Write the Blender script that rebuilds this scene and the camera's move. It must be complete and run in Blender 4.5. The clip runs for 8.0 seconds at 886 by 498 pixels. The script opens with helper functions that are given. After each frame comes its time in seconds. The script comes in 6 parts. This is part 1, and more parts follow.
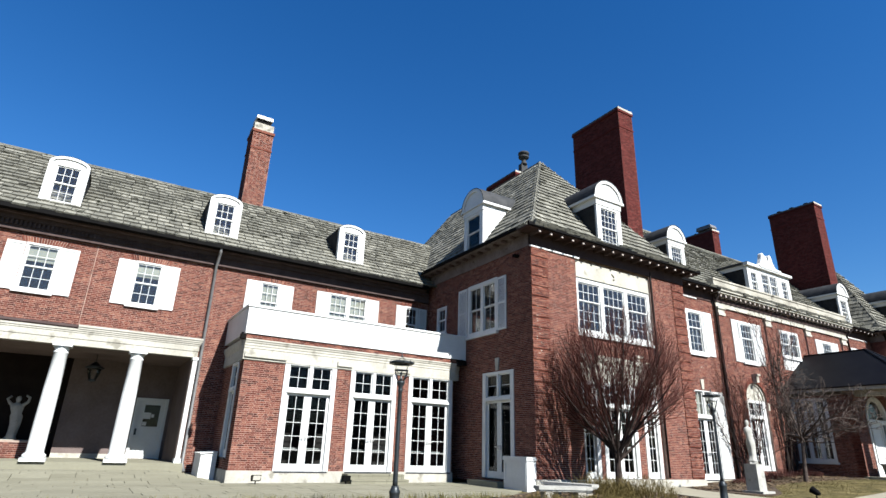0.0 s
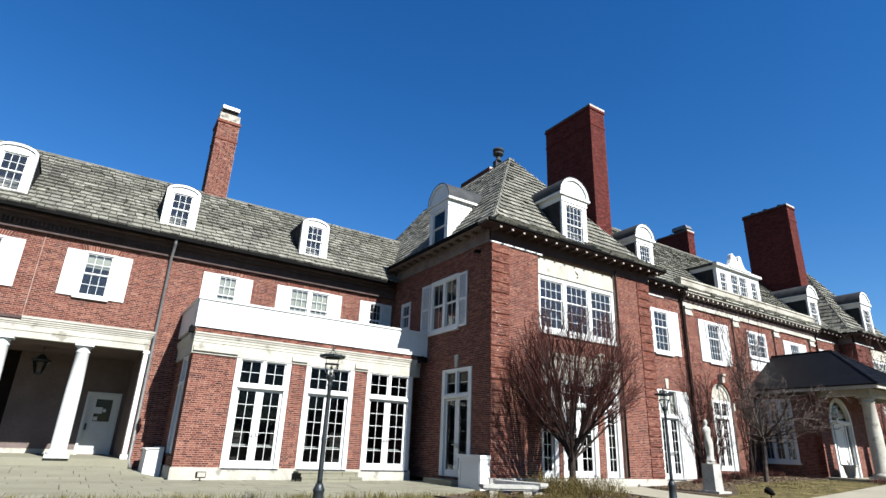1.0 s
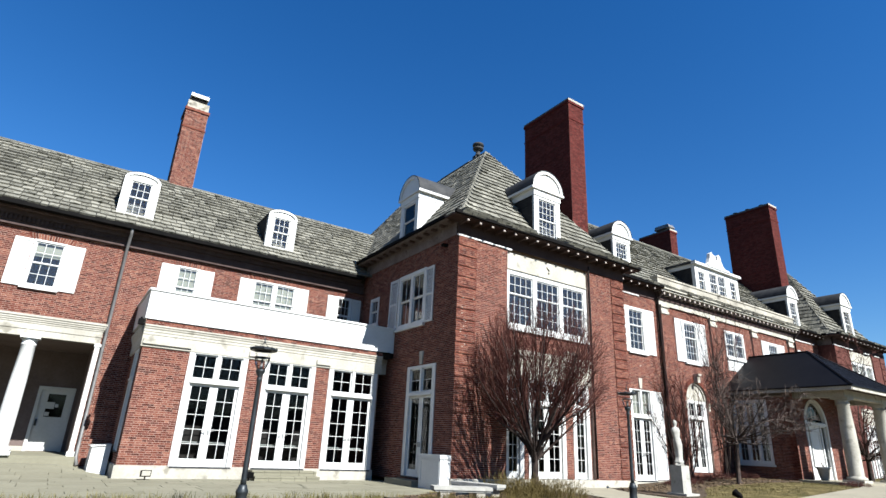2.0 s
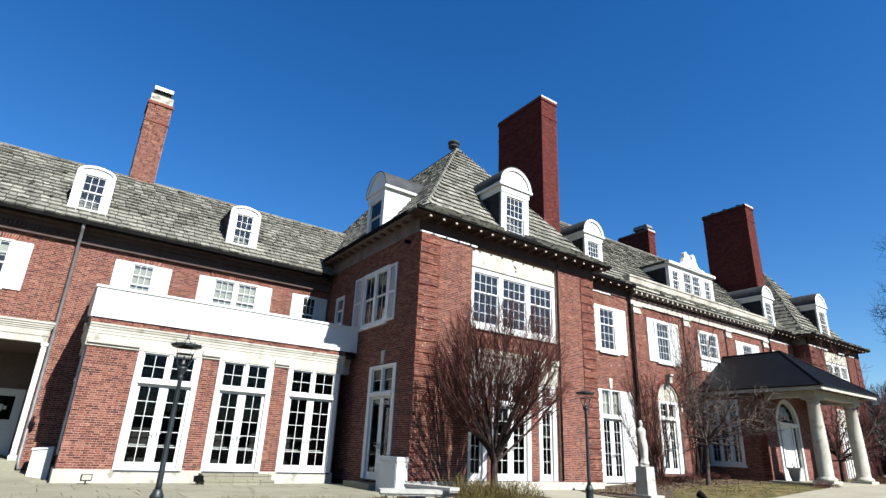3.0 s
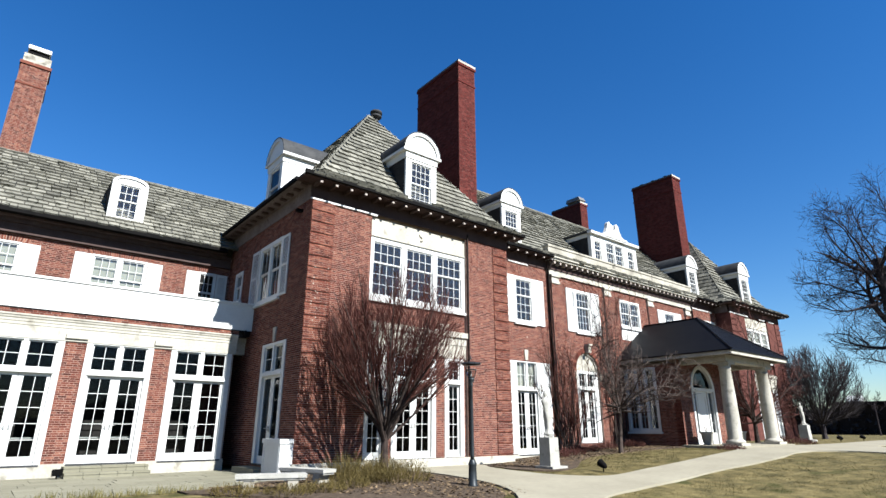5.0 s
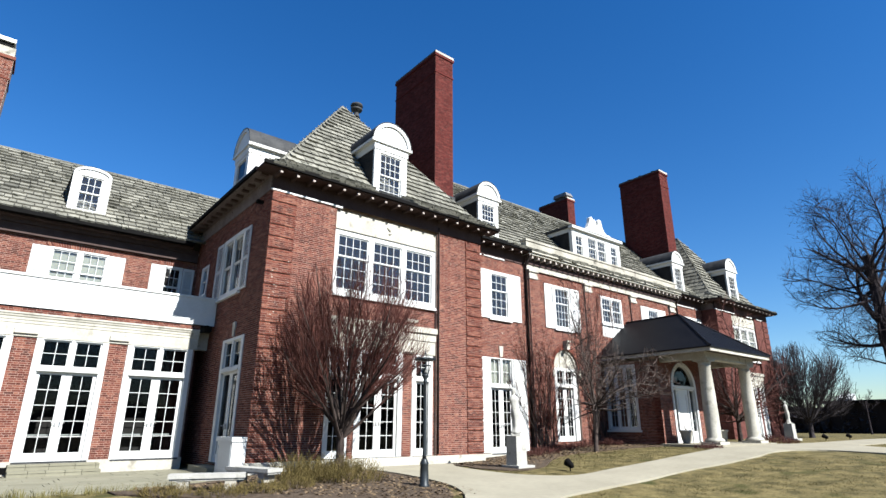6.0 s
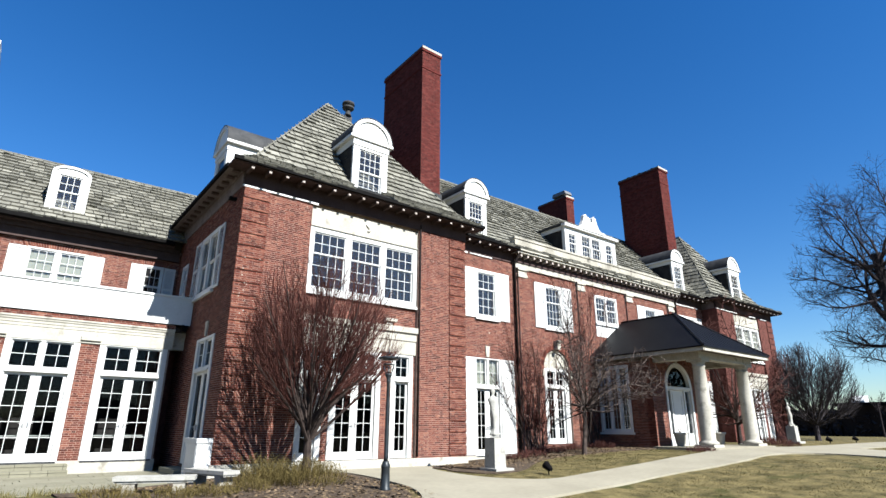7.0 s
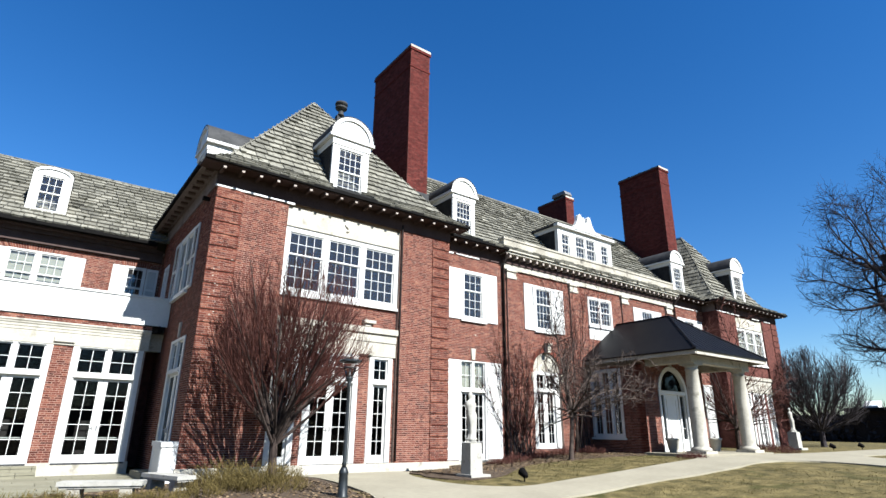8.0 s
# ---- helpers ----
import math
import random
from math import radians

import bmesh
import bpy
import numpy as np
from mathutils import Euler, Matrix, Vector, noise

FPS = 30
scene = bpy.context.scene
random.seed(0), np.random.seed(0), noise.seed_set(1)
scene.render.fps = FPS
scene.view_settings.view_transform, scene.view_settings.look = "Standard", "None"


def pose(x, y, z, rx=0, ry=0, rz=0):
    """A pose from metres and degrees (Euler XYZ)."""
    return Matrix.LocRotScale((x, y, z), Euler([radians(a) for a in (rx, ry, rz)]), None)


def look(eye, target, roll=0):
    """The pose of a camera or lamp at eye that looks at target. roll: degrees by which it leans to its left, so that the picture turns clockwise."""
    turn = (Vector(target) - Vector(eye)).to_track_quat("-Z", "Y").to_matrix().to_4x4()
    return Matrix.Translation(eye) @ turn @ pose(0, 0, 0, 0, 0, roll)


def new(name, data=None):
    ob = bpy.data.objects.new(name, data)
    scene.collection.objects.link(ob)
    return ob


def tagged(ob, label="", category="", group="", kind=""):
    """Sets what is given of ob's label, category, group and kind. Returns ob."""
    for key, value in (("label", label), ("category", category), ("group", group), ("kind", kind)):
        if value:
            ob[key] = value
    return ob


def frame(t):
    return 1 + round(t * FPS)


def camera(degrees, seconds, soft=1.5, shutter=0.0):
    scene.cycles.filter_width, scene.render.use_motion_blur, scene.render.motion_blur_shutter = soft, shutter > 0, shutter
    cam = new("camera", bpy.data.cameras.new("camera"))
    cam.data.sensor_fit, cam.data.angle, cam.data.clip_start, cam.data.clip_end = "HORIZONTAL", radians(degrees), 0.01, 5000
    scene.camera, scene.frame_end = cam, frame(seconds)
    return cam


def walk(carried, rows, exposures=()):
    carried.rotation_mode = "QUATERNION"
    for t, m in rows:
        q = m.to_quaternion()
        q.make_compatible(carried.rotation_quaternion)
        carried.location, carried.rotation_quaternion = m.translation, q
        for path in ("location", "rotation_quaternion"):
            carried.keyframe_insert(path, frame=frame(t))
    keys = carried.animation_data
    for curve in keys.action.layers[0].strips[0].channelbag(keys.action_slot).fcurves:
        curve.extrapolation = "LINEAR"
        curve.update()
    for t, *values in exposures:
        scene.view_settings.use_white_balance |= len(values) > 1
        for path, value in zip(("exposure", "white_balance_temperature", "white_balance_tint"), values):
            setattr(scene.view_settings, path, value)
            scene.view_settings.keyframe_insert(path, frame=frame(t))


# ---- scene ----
cam = camera(77.7, 8.0)
PATH = [
    (0, (-0.111, 0.065, 1.112), (0.862, 1.674, 1.792), 1.9),
    (0.5, (0.43, -0.094, 1.09), (1.429, 1.5, 1.769), 2.1),
    (1, (0.964, -0.192, 1.119), (1.973, 1.396, 1.796), 2.3),
    (1.5, (1.55, -0.17, 1.152), (2.573, 1.412, 1.826), 2.5),
    (3, (3.166, -0.312, 1.2), (4.229, 1.239, 1.883), 2.5),
    (3.5, (3.742, -0.433, 1.175), (4.838, 1.095, 1.854), 1.6),
    (4, (4.304, -0.564, 1.163), (5.45, 0.939, 1.817), 0.4),
    (4.5, (4.882, -0.573, 1.191), (6.074, 0.905, 1.82), -0.2),
    (6, (6.69, -0.901, 1.214), (7.892, 0.576, 1.827), 0.1),
    (6.5, (7.266, -1.07, 1.205), (8.456, 0.413, 1.825), 0.1),
    (7, (7.876, -1.23, 1.194), (9.042, 0.272, 1.814), 0.2),
    (7.5, (8.48, -1.392, 1.232), (9.626, 0.126, 1.849), 0.5),
    (8, (9.018, -1.615, 1.276), (10.145, -0.086, 1.902), 0.6),
]
walk(cam, [(t, look(eye, target, roll)) for t, eye, target, roll in PATH], [(0, 1.72), (2.2, 1.76), (4.5, 1.82), (8, 1.86)])

# ---- light ----
SUN_EL, SUN_AZ = 40.5, 10.0  # height, and degrees east of the facade's normal
world = bpy.data.worlds.new("world")
scene.world = world
world.use_nodes = True
wn = world.node_tree.nodes
sky = wn.new("ShaderNodeTexSky")
sky.sky_type, sky.sun_disc = "NISHITA", False
sky.sun_elevation, sky.sun_rotation = radians(SUN_EL), radians(180.0 - SUN_AZ)
sky.air_density, sky.dust_density, sky.ozone_density = 1.2, 0.0, 3.2
wn["Background"].inputs[1].default_value = 0.0355
deep = wn.new("ShaderNodeHueSaturation")
deep.inputs["Hue"].default_value, deep.inputs["Saturation"].default_value = 0.506, 1.30
world.node_tree.links.new(sky.outputs[0], deep.inputs["Color"])
world.node_tree.links.new(deep.outputs[0], wn["Background"].inputs[0])
sun = new("sun", bpy.data.lights.new("sun", "SUN"))
sun.data.energy, sun.data.angle, sun.data.color = 5.0, radians(0.5), (1.0, 0.88, 0.70)
a, e = radians(SUN_AZ), radians(SUN_EL)
sun.matrix_world = look((math.sin(a) * math.cos(e) * 80, -math.cos(a) * math.cos(e) * 80, math.sin(e) * 80), (0, 0, 0))
scene.view_settings.use_white_balance = True
scene.view_settings.white_balance_temperature, scene.view_settings.white_balance_tint = 5350, 9


# ---- materials ----
def surf(name, c1, c2, scale=3.0, rough=0.7, bump=0.1, bscale=40.0, vary=0.0, metallic=0.0, spots=None, mids=(), spec=None):
    """Two colours mixed by noise at two scales, with fine relief; vary: how far single pieces differ."""
    m = bpy.data.materials.new(name)
    m.use_nodes = True
    n, l = m.node_tree.nodes, m.node_tree.links
    b = n["Principled BSDF"]
    b.inputs["Roughness"].default_value, b.inputs["Metallic"].default_value = rough, metallic
    b.inputs["Specular IOR Level"].default_value = spec if spec is not None else (0.5 if rough < 0.55 else 0.12)
    geo = n.new("ShaderNodeNewGeometry")

    def noise_at(sc, detail=5.0):
        t = n.new("ShaderNodeTexNoise")
        t.inputs["Scale"].default_value, t.inputs["Detail"].default_value = sc, detail
        l.new(geo.outputs["Position"], t.inputs["Vector"])
        return t.outputs["Fac"]

    def calc(op, x, y):
        c = n.new("ShaderNodeMath")
        c.operation = op
        for k, v in enumerate((x, y)):
            if isinstance(v, float):
                c.inputs[k].default_value = v
            else:
                l.new(v, c.inputs[k])
        return c.outputs[0]

    fac = calc("ADD", calc("MULTIPLY", noise_at(scale), 0.6), calc("MULTIPLY", noise_at(scale * 9), 0.4))
    ramp = n.new("ShaderNodeValToRGB")
    ramp.color_ramp.elements[0].position, ramp.color_ramp.elements[1].position = 0.36, 0.64
    ramp.color_ramp.elements[0].color, ramp.color_ramp.elements[1].color = (*c1, 1), (*c2, 1)
    if vary:
        info = n.new("ShaderNodeObjectInfo")
        rnd = calc("FRACT", calc("ADD", geo.outputs["Random Per Island"], info.outputs["Random"]), 0.0)
        fac = calc("ADD", calc("MULTIPLY", fac, 1.0 - vary), calc("MULTIPLY", calc("ADD", calc("MULTIPLY", rnd, 0.5), 0.25), vary))
        ramp.color_ramp.elements[0].position, ramp.color_ramp.elements[1].position = 0.27, 0.73
    for at, c in mids:
        ramp.color_ramp.elements.new(at).color = (*c, 1)
    l.new(fac, ramp.inputs[0])
    colour = ramp.outputs[0]
    if spots:
        mix = n.new("ShaderNodeMixRGB")
        sr = n.new("ShaderNodeValToRGB")
        sr.color_ramp.elements[0].position, sr.color_ramp.elements[1].position = spots[2], spots[2] + 0.1
        l.new(noise_at(spots[1], 8.0), sr.inputs[0])
        l.new(sr.outputs[0], mix.inputs[0])
        l.new(colour, mix.inputs[1])
        mix.inputs[2].default_value = (*spots[0], 1)
        colour = mix.outputs[0]
    l.new(colour, b.inputs["Base Color"])
    if bump:
        bp = n.new("ShaderNodeBump")
        bp.inputs["Strength"].default_value, bp.inputs["Distance"].default_value = bump, 0.02
        l.new(noise_at(bscale), bp.inputs["Height"])
        l.new(bp.outputs[0], b.inputs["Normal"])
    return m


def glass_material(name, tint, gloss, film=0.0):
    m = bpy.data.materials.new(name)
    m.use_nodes = True
    n, l = m.node_tree.nodes, m.node_tree.links
    n.remove(n["Principled BSDF"])
    clear, shine, mix, fres = (n.new("ShaderNode" + k) for k in ("BsdfTransparent", "BsdfGlossy", "MixShader", "Fresnel"))
    clear.inputs[0].default_value = (*tint, 1)
    shine.inputs["Roughness"].default_value = 0.02
    fres.inputs[0].default_value = gloss
    l.new(fres.outputs[0], mix.inputs[0])
    l.new(clear.outputs[0], mix.inputs[1])
    l.new(shine.outputs[0], mix.inputs[2])
    # A thin grey diffuse layer over the glass lifts its tone.
    grey_film, over = n.new("ShaderNodeBsdfDiffuse"), n.new("ShaderNodeMixShader")
    grey_film.inputs[0].default_value, over.inputs[0].default_value = (0.42, 0.41, 0.43, 1), film
    l.new(mix.outputs[0], over.inputs[1])
    l.new(grey_film.outputs[0], over.inputs[2])
    l.new(over.outputs[0], n["Material Output"].inputs[0])
    return m


BRICK_TONES = ((0.026, 0.0098, 0.0082), (0.245, 0.134, 0.090), ((0.35, (0.053, 0.0168, 0.0118)), (0.51, (0.091, 0.0285, 0.0188)), (0.67, (0.142, 0.056, 0.0365))))
BRICK = surf("brick", BRICK_TONES[0], BRICK_TONES[1], 7.0, 0.9, 0.3, 60.0, vary=0.7, mids=BRICK_TONES[2], spots=((0.378, 0.302, 0.252), 3.1, 0.735))
SOOTY = surf("sooty_chimney_brick", (0.030, 0.006, 0.005), (0.105, 0.028, 0.022), 6.0, 0.92, 0.25, 60.0, vary=0.7, mids=((0.45, (0.055, 0.0105, 0.0085)), (0.6, (0.074, 0.0155, 0.0125))))
MORTAR = surf("mortar", (0.185, 0.134, 0.108), (0.285, 0.224, 0.187), 4.0, 0.95, 0.2, 90.0)
STACKCORE = surf("sooty_mortar", (0.045, 0.024, 0.02), (0.085, 0.052, 0.044), 4.0, 0.95, 0.2, 90.0)
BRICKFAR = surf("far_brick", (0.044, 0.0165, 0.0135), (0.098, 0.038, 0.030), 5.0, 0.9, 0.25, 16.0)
WHITE = surf("white_paint", (0.434, 0.434, 0.418), (0.495, 0.495, 0.48), 1.5, 0.5, 0.03, 30.0, spec=0.3)
STONE = surf("limestone", (0.25, 0.236, 0.198), (0.35, 0.331, 0.284), 1.7, 0.85, 0.15, 25.0, spots=((0.176, 0.164, 0.134), 2.3, 0.60))
PARAPET = surf("stained_stone", (0.168, 0.155, 0.128), (0.336, 0.315, 0.265), 1.3, 0.9, 0.2, 25.0, spots=((0.084, 0.0773, 0.063), 1.7, 0.60))
MARBLE = surf("pale_statue_stone", (0.227, 0.22, 0.197), (0.311, 0.302, 0.273), 3.0, 0.8, 0.15, 40.0, spots=((0.168, 0.16, 0.134), 5.0, 0.62))
SLATE = surf("slate", (0.036, 0.0355, 0.031), (0.26, 0.248, 0.210), 1.1, 0.8, 0.5, 26.0, vary=0.3, mids=((0.42, (0.095, 0.0915, 0.076)), (0.56, (0.158, 0.152, 0.126))), spots=((0.0218, 0.0227, 0.0143), 4.2, 0.58))
# Slate taken down to near-black, which puts the cheeks' shade into the colour.
DARKSLATE = surf("shaded_slate_hanging", (0.010, 0.010, 0.011), (0.028, 0.028, 0.027), 3.0, 0.8, 0.2)
UNDER = surf("roof_felt", (0.008, 0.008, 0.008), (0.015, 0.015, 0.014), 3.0, 0.9, 0.1)
# Brown for pipes and shed; on the porch's back wall it paints shade.
BROWN = surf("dark_brown_paint_and_shade", (0.00941, 0.0065, 0.00578), (0.0159, 0.0116, 0.0101), 3.0, 0.9, 0.05)
# Brown of the wing's eaves; on the front bracket bodies it paints shade.
EAVE = surf("brown_eaves_paint_and_shade", (0.042, 0.0286, 0.026), (0.0672, 0.0487, 0.0454), 3.0, 0.9, 0.05)
GUTTER = surf("black_metal", (0.003, 0.003, 0.003), (0.006, 0.0055, 0.0055), 4.0, 0.7, 0.05, spec=0.03)
PIPE = surf("grey_downpipe", (0.0722, 0.0722, 0.0722), (0.123, 0.119, 0.116), 4.0, 0.5, 0.05)
FLAUNCH = surf("sooty_flaunching", (0.03, 0.027, 0.026), (0.11, 0.10, 0.092), 4.0, 0.9, 0.25)
NICKEL = surf("satin_nickel", (0.42, 0.41, 0.40), (0.55, 0.54, 0.52), 9.0, 0.35, 0.0, metallic=0.85)
LEAD = surf("grey_sheet_metal", (0.018, 0.019, 0.021), (0.045, 0.045, 0.046), 2.0, 0.7, 0.08, metallic=0.0, spec=0.12)
SEAM = surf("black_standing_seam", (0.003, 0.003, 0.004), (0.006, 0.006, 0.007), 2.0, 0.5, 0.03, spec=0.08)
# Brown-grey carries the shade under eaves and porch roof in its colour.
SOFFIT = surf("shaded_soffit_paint", (0.034, 0.021, 0.019), (0.055, 0.036, 0.033), 2.0, 0.8, 0.05)
WESTEAVE = surf("west_eaves_paint", (0.085, 0.066, 0.060), (0.14, 0.115, 0.105), 2.0, 0.85, 0.08, spots=((0.05, 0.036, 0.032), 4.0, 0.6))
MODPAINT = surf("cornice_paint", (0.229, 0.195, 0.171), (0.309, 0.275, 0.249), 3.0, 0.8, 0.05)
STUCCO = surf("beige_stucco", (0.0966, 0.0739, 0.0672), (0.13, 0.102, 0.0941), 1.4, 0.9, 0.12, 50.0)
# Near-black colour stands for the darkness of unlit rooms.
ROOM = surf("darkened_room", (0.022, 0.020, 0.020), (0.04, 0.036, 0.034), 1.0, 0.9, 0.0)
PALEBLIND = surf("pale_green_blind", (0.17, 0.175, 0.145), (0.22, 0.225, 0.19), 2.0, 0.8, 0.05)
BLIND = surf("window_blind", (0.0714, 0.0798, 0.0714), (0.101, 0.109, 0.0991), 2.0, 0.8, 0.05)
GLASS = glass_material("window_glass", (0.78, 0.80, 0.79), 1.8, film=0.03)
DARKGLASS = glass_material("dark_door_glass", (0.40, 0.43, 0.43), 1.28)
LAMPGLASS = glass_material("lantern_glass", (0.95, 0.95, 0.93), 1.25)
CLEAR = glass_material("glass_edge", (0.9, 0.93, 0.93), 1.0)
IRON = surf("dark_iron", (0.010, 0.0125, 0.0145), (0.024, 0.029, 0.032), 5.0, 0.45, 0.08, metallic=0.4)
BARK = surf("bark", (0.016, 0.0115, 0.0102), (0.048, 0.036, 0.030), 8.0, 0.9, 0.3, 50.0)
TWIG = surf("red_brown_twigs", (0.030, 0.0115, 0.009), (0.075, 0.030, 0.023), 5.0, 0.85, 0.0)
PALETWIG = surf("pale_bark", (0.020, 0.0145, 0.0125), (0.074, 0.057, 0.048), 5.0, 0.85, 0.1)
GREYTWIG = surf("grey_twigs", (0.017, 0.0145, 0.016), (0.040, 0.034, 0.035), 3.0, 0.9, 0.0)
LEAF = surf("dry_leaf", (0.042, 0.0269, 0.0151), (0.168, 0.122, 0.0714), 4.0, 0.9, 0.0, vary=0.8)
FARTWIG = surf("dark_twigs", (0.013, 0.0101, 0.0123), (0.0289, 0.0231, 0.0239), 2.0, 0.9, 0.0)
LAWN = surf("dry_lawn", (0.031, 0.027, 0.009), (0.142, 0.114, 0.048), 2.2, 0.95, 0.9, 30.0, spots=((0.036, 0.036, 0.0095), 0.8, 0.58))
GRASS = surf("dry_grass", (0.042, 0.0395, 0.0118), (0.15, 0.128, 0.05), 0.8, 0.9, 0.0, vary=0.45)
SHRUB = surf("straw_shrub", (0.0336, 0.0286, 0.0084), (0.126, 0.0941, 0.0319), 3.0, 0.9, 0.0, vary=0.5)
MULCH = surf("leaf_mulch", (0.0218, 0.016, 0.0109), (0.084, 0.0622, 0.0437), 9.0, 0.95, 0.8, 30.0)
CONCRETE = surf("pale_concrete", (0.181, 0.165, 0.123), (0.224, 0.206, 0.155), 0.8, 0.9, 0.12, 40.0)
PAVER = surf("flagstone", (0.118, 0.111, 0.079), (0.181, 0.172, 0.126), 1.2, 0.9, 0.2, 30.0, vary=0.4)
JOINT = surf("sandy_joint", (0.0714, 0.0672, 0.0504), (0.101, 0.0924, 0.0689), 4.0, 0.95, 0.2)


# ---- mesh tools ----
class Frame:
    """A wall's own axes: u to the right as one faces it, v out of it, w up."""

    def __init__(self, origin, u, n):
        self.o, self.u, self.n = Vector(origin), Vector(u), Vector(n)

    def p(self, u, v, w):
        return self.o + self.u * u + self.n * v + Vector((0, 0, w))

    def matrix(self, u, v, w):
        m = Matrix((self.u, -self.n, (0, 0, 1))).transposed().to_4x4()
        m.translation = self.p(u, v, w)
        return m


def south(y):
    return Frame((0, y, 0), (1, 0, 0), (0, -1, 0))


def west(x):
    return Frame((x, 0, 0), (0, -1, 0), (-1, 0, 0))


def east(x):
    return Frame((x, 0, 0), (0, 1, 0), (1, 0, 0))


class Mesh:
    def __init__(self):
        self.v, self.f = [], []

    def poly(self, *pts):
        k = len(self.v)
        self.v.extend(tuple(p) for p in pts)
        self.f.append(tuple(range(k, k + len(pts))))

    def hexa(self, a, b):
        """Eight corners: ring a and ring b, four each."""
        k = len(self.v)
        self.v.extend(tuple(p) for p in (*a, *b))
        self.f.extend(tuple(k + i for i in q) for q in ((3, 2, 1, 0), (4, 5, 6, 7), (0, 1, 5, 4), (1, 2, 6, 5), (2, 3, 7, 6), (3, 0, 4, 7)))

    def hexa2(self, a, b):
        self.hexa(a, b)
        return self

    def box(self, F, u0, u1, v0, v1, w0, w1):
        p = F.p
        self.hexa((p(u0, v0, w0), p(u1, v0, w0), p(u1, v1, w0), p(u0, v1, w0)), (p(u0, v0, w1), p(u1, v0, w1), p(u1, v1, w1), p(u0, v1, w1)))
        return self

    def brick(self, F, u0, u1, v0, v1, w0, w1):
        """A box without its back."""
        k, p = len(self.v), F.p
        self.v.extend(tuple(q) for q in (p(u0, v0, w0), p(u1, v0, w0), p(u1, v0, w1), p(u0, v0, w1), p(u0, v1, w0), p(u1, v1, w0), p(u1, v1, w1), p(u0, v1, w1)))
        self.f.extend(tuple(k + i for i in q) for q in ((4, 5, 6, 7), (0, 1, 5, 4), (1, 2, 6, 5), (2, 3, 7, 6), (3, 0, 4, 7)))

    def plate(self, F, u0, u1, w0, w1, holes, v0, v1):
        """A slab with rectangular holes, with reveals."""
        us = sorted({u0, u1, *(min(max(h[k], u0), u1) for h in holes for k in (0, 1))})
        ws = sorted({w0, w1, *(min(max(h[k], w0), w1) for h in holes for k in (2, 3))})

        def solid(i, j):
            if not (0 <= i < len(us) - 1 and 0 <= j < len(ws) - 1):
                return False
            x, z = (us[i] + us[i + 1]) / 2, (ws[j] + ws[j + 1]) / 2
            return not any(h[0] < x < h[1] and h[2] < z < h[3] for h in holes)

        p = F.p
        for i in range(len(us) - 1):
            for j in range(len(ws) - 1):
                if not solid(i, j):
                    continue
                a, b, c, d = us[i], us[i + 1], ws[j], ws[j + 1]
                self.poly(p(a, v1, c), p(b, v1, c), p(b, v1, d), p(a, v1, d))
                self.poly(p(b, v0, c), p(a, v0, c), p(a, v0, d), p(b, v0, d))
                if not solid(i - 1, j):
                    self.poly(p(a, v0, c), p(a, v1, c), p(a, v1, d), p(a, v0, d))
                if not solid(i + 1, j):
                    self.poly(p(b, v1, c), p(b, v0, c), p(b, v0, d), p(b, v1, d))
                if not solid(i, j - 1):
                    self.poly(p(a, v0, c), p(b, v0, c), p(b, v1, c), p(a, v1, c))
                if not solid(i, j + 1):
                    self.poly(p(a, v1, d), p(b, v1, d), p(b, v0, d), p(a, v0, d))
        return self

    def prism(self, F, outline, v0, v1):
        """An outline of (u, w) pushed from v0 to v1."""
        self.poly(*(F.p(u, v1, w) for u, w in outline))
        self.poly(*(F.p(u, v0, w) for u, w in reversed(outline)))
        for (a, c), (b, d) in zip(outline, outline[1:] + outline[:1]):
            self.poly(F.p(a, v0, c), F.p(b, v0, d), F.p(b, v1, d), F.p(a, v1, c))
        return self

    def band(self, F, inner, outer, v0, v1):
        """A strip between two outlines of equal count."""
        k, n = len(self.v), len(inner)
        for (a, b), (c, d) in zip(inner, outer):
            self.v.extend(tuple(F.p(*q)) for q in ((a, v0, b), (a, v1, b), (c, v1, d), (c, v0, d)))
        for i in range(n - 1):
            j = k + 4 * i
            self.f.extend((j + p, j + (p + 1) % 4, j + 4 + (p + 1) % 4, j + 4 + p) for p in range(4))
        self.f.extend((tuple(k + p for p in (3, 2, 1, 0)), tuple(k + 4 * n - 4 + p for p in range(4))))
        return self

    def tube(self, pts, radii, sides=5, cap=True):
        k0, ref = len(self.v), Vector((0.31, 0.87, 0.38))
        for i, p in enumerate(pts):
            d = (pts[min(i + 1, len(pts) - 1)] - pts[max(i - 1, 0)]).normalized()
            x = d.cross(ref)
            x = x.normalized() if x.length > 1e-4 else Vector((1, 0, 0))
            y = d.cross(x)
            for s in range(sides):
                t = math.tau * s / sides
                self.v.append(tuple(p + (x * math.cos(t) + y * math.sin(t)) * radii[i]))
        for i in range(len(pts) - 1):
            for s in range(sides):
                a, b = k0 + i * sides + s, k0 + i * sides + (s + 1) % sides
                self.f.append((a, b, b + sides, a + sides))
        if cap:
            self.f.append(tuple(range(k0 + (len(pts) - 1) * sides, k0 + len(pts) * sides)))
            self.f.append(tuple(reversed(range(k0, k0 + sides))))
        return self

    def lathe(self, centre, profile, sides=20, sx=1.0, sy=1.0):
        """profile: (radius, height) from below upward."""
        k, c = len(self.v), Vector(centre)
        for r, h in profile:
            for s in range(sides):
                t = math.tau * s / sides
                self.v.append((c.x + sx * r * math.cos(t), c.y + sy * r * math.sin(t), c.z + h))
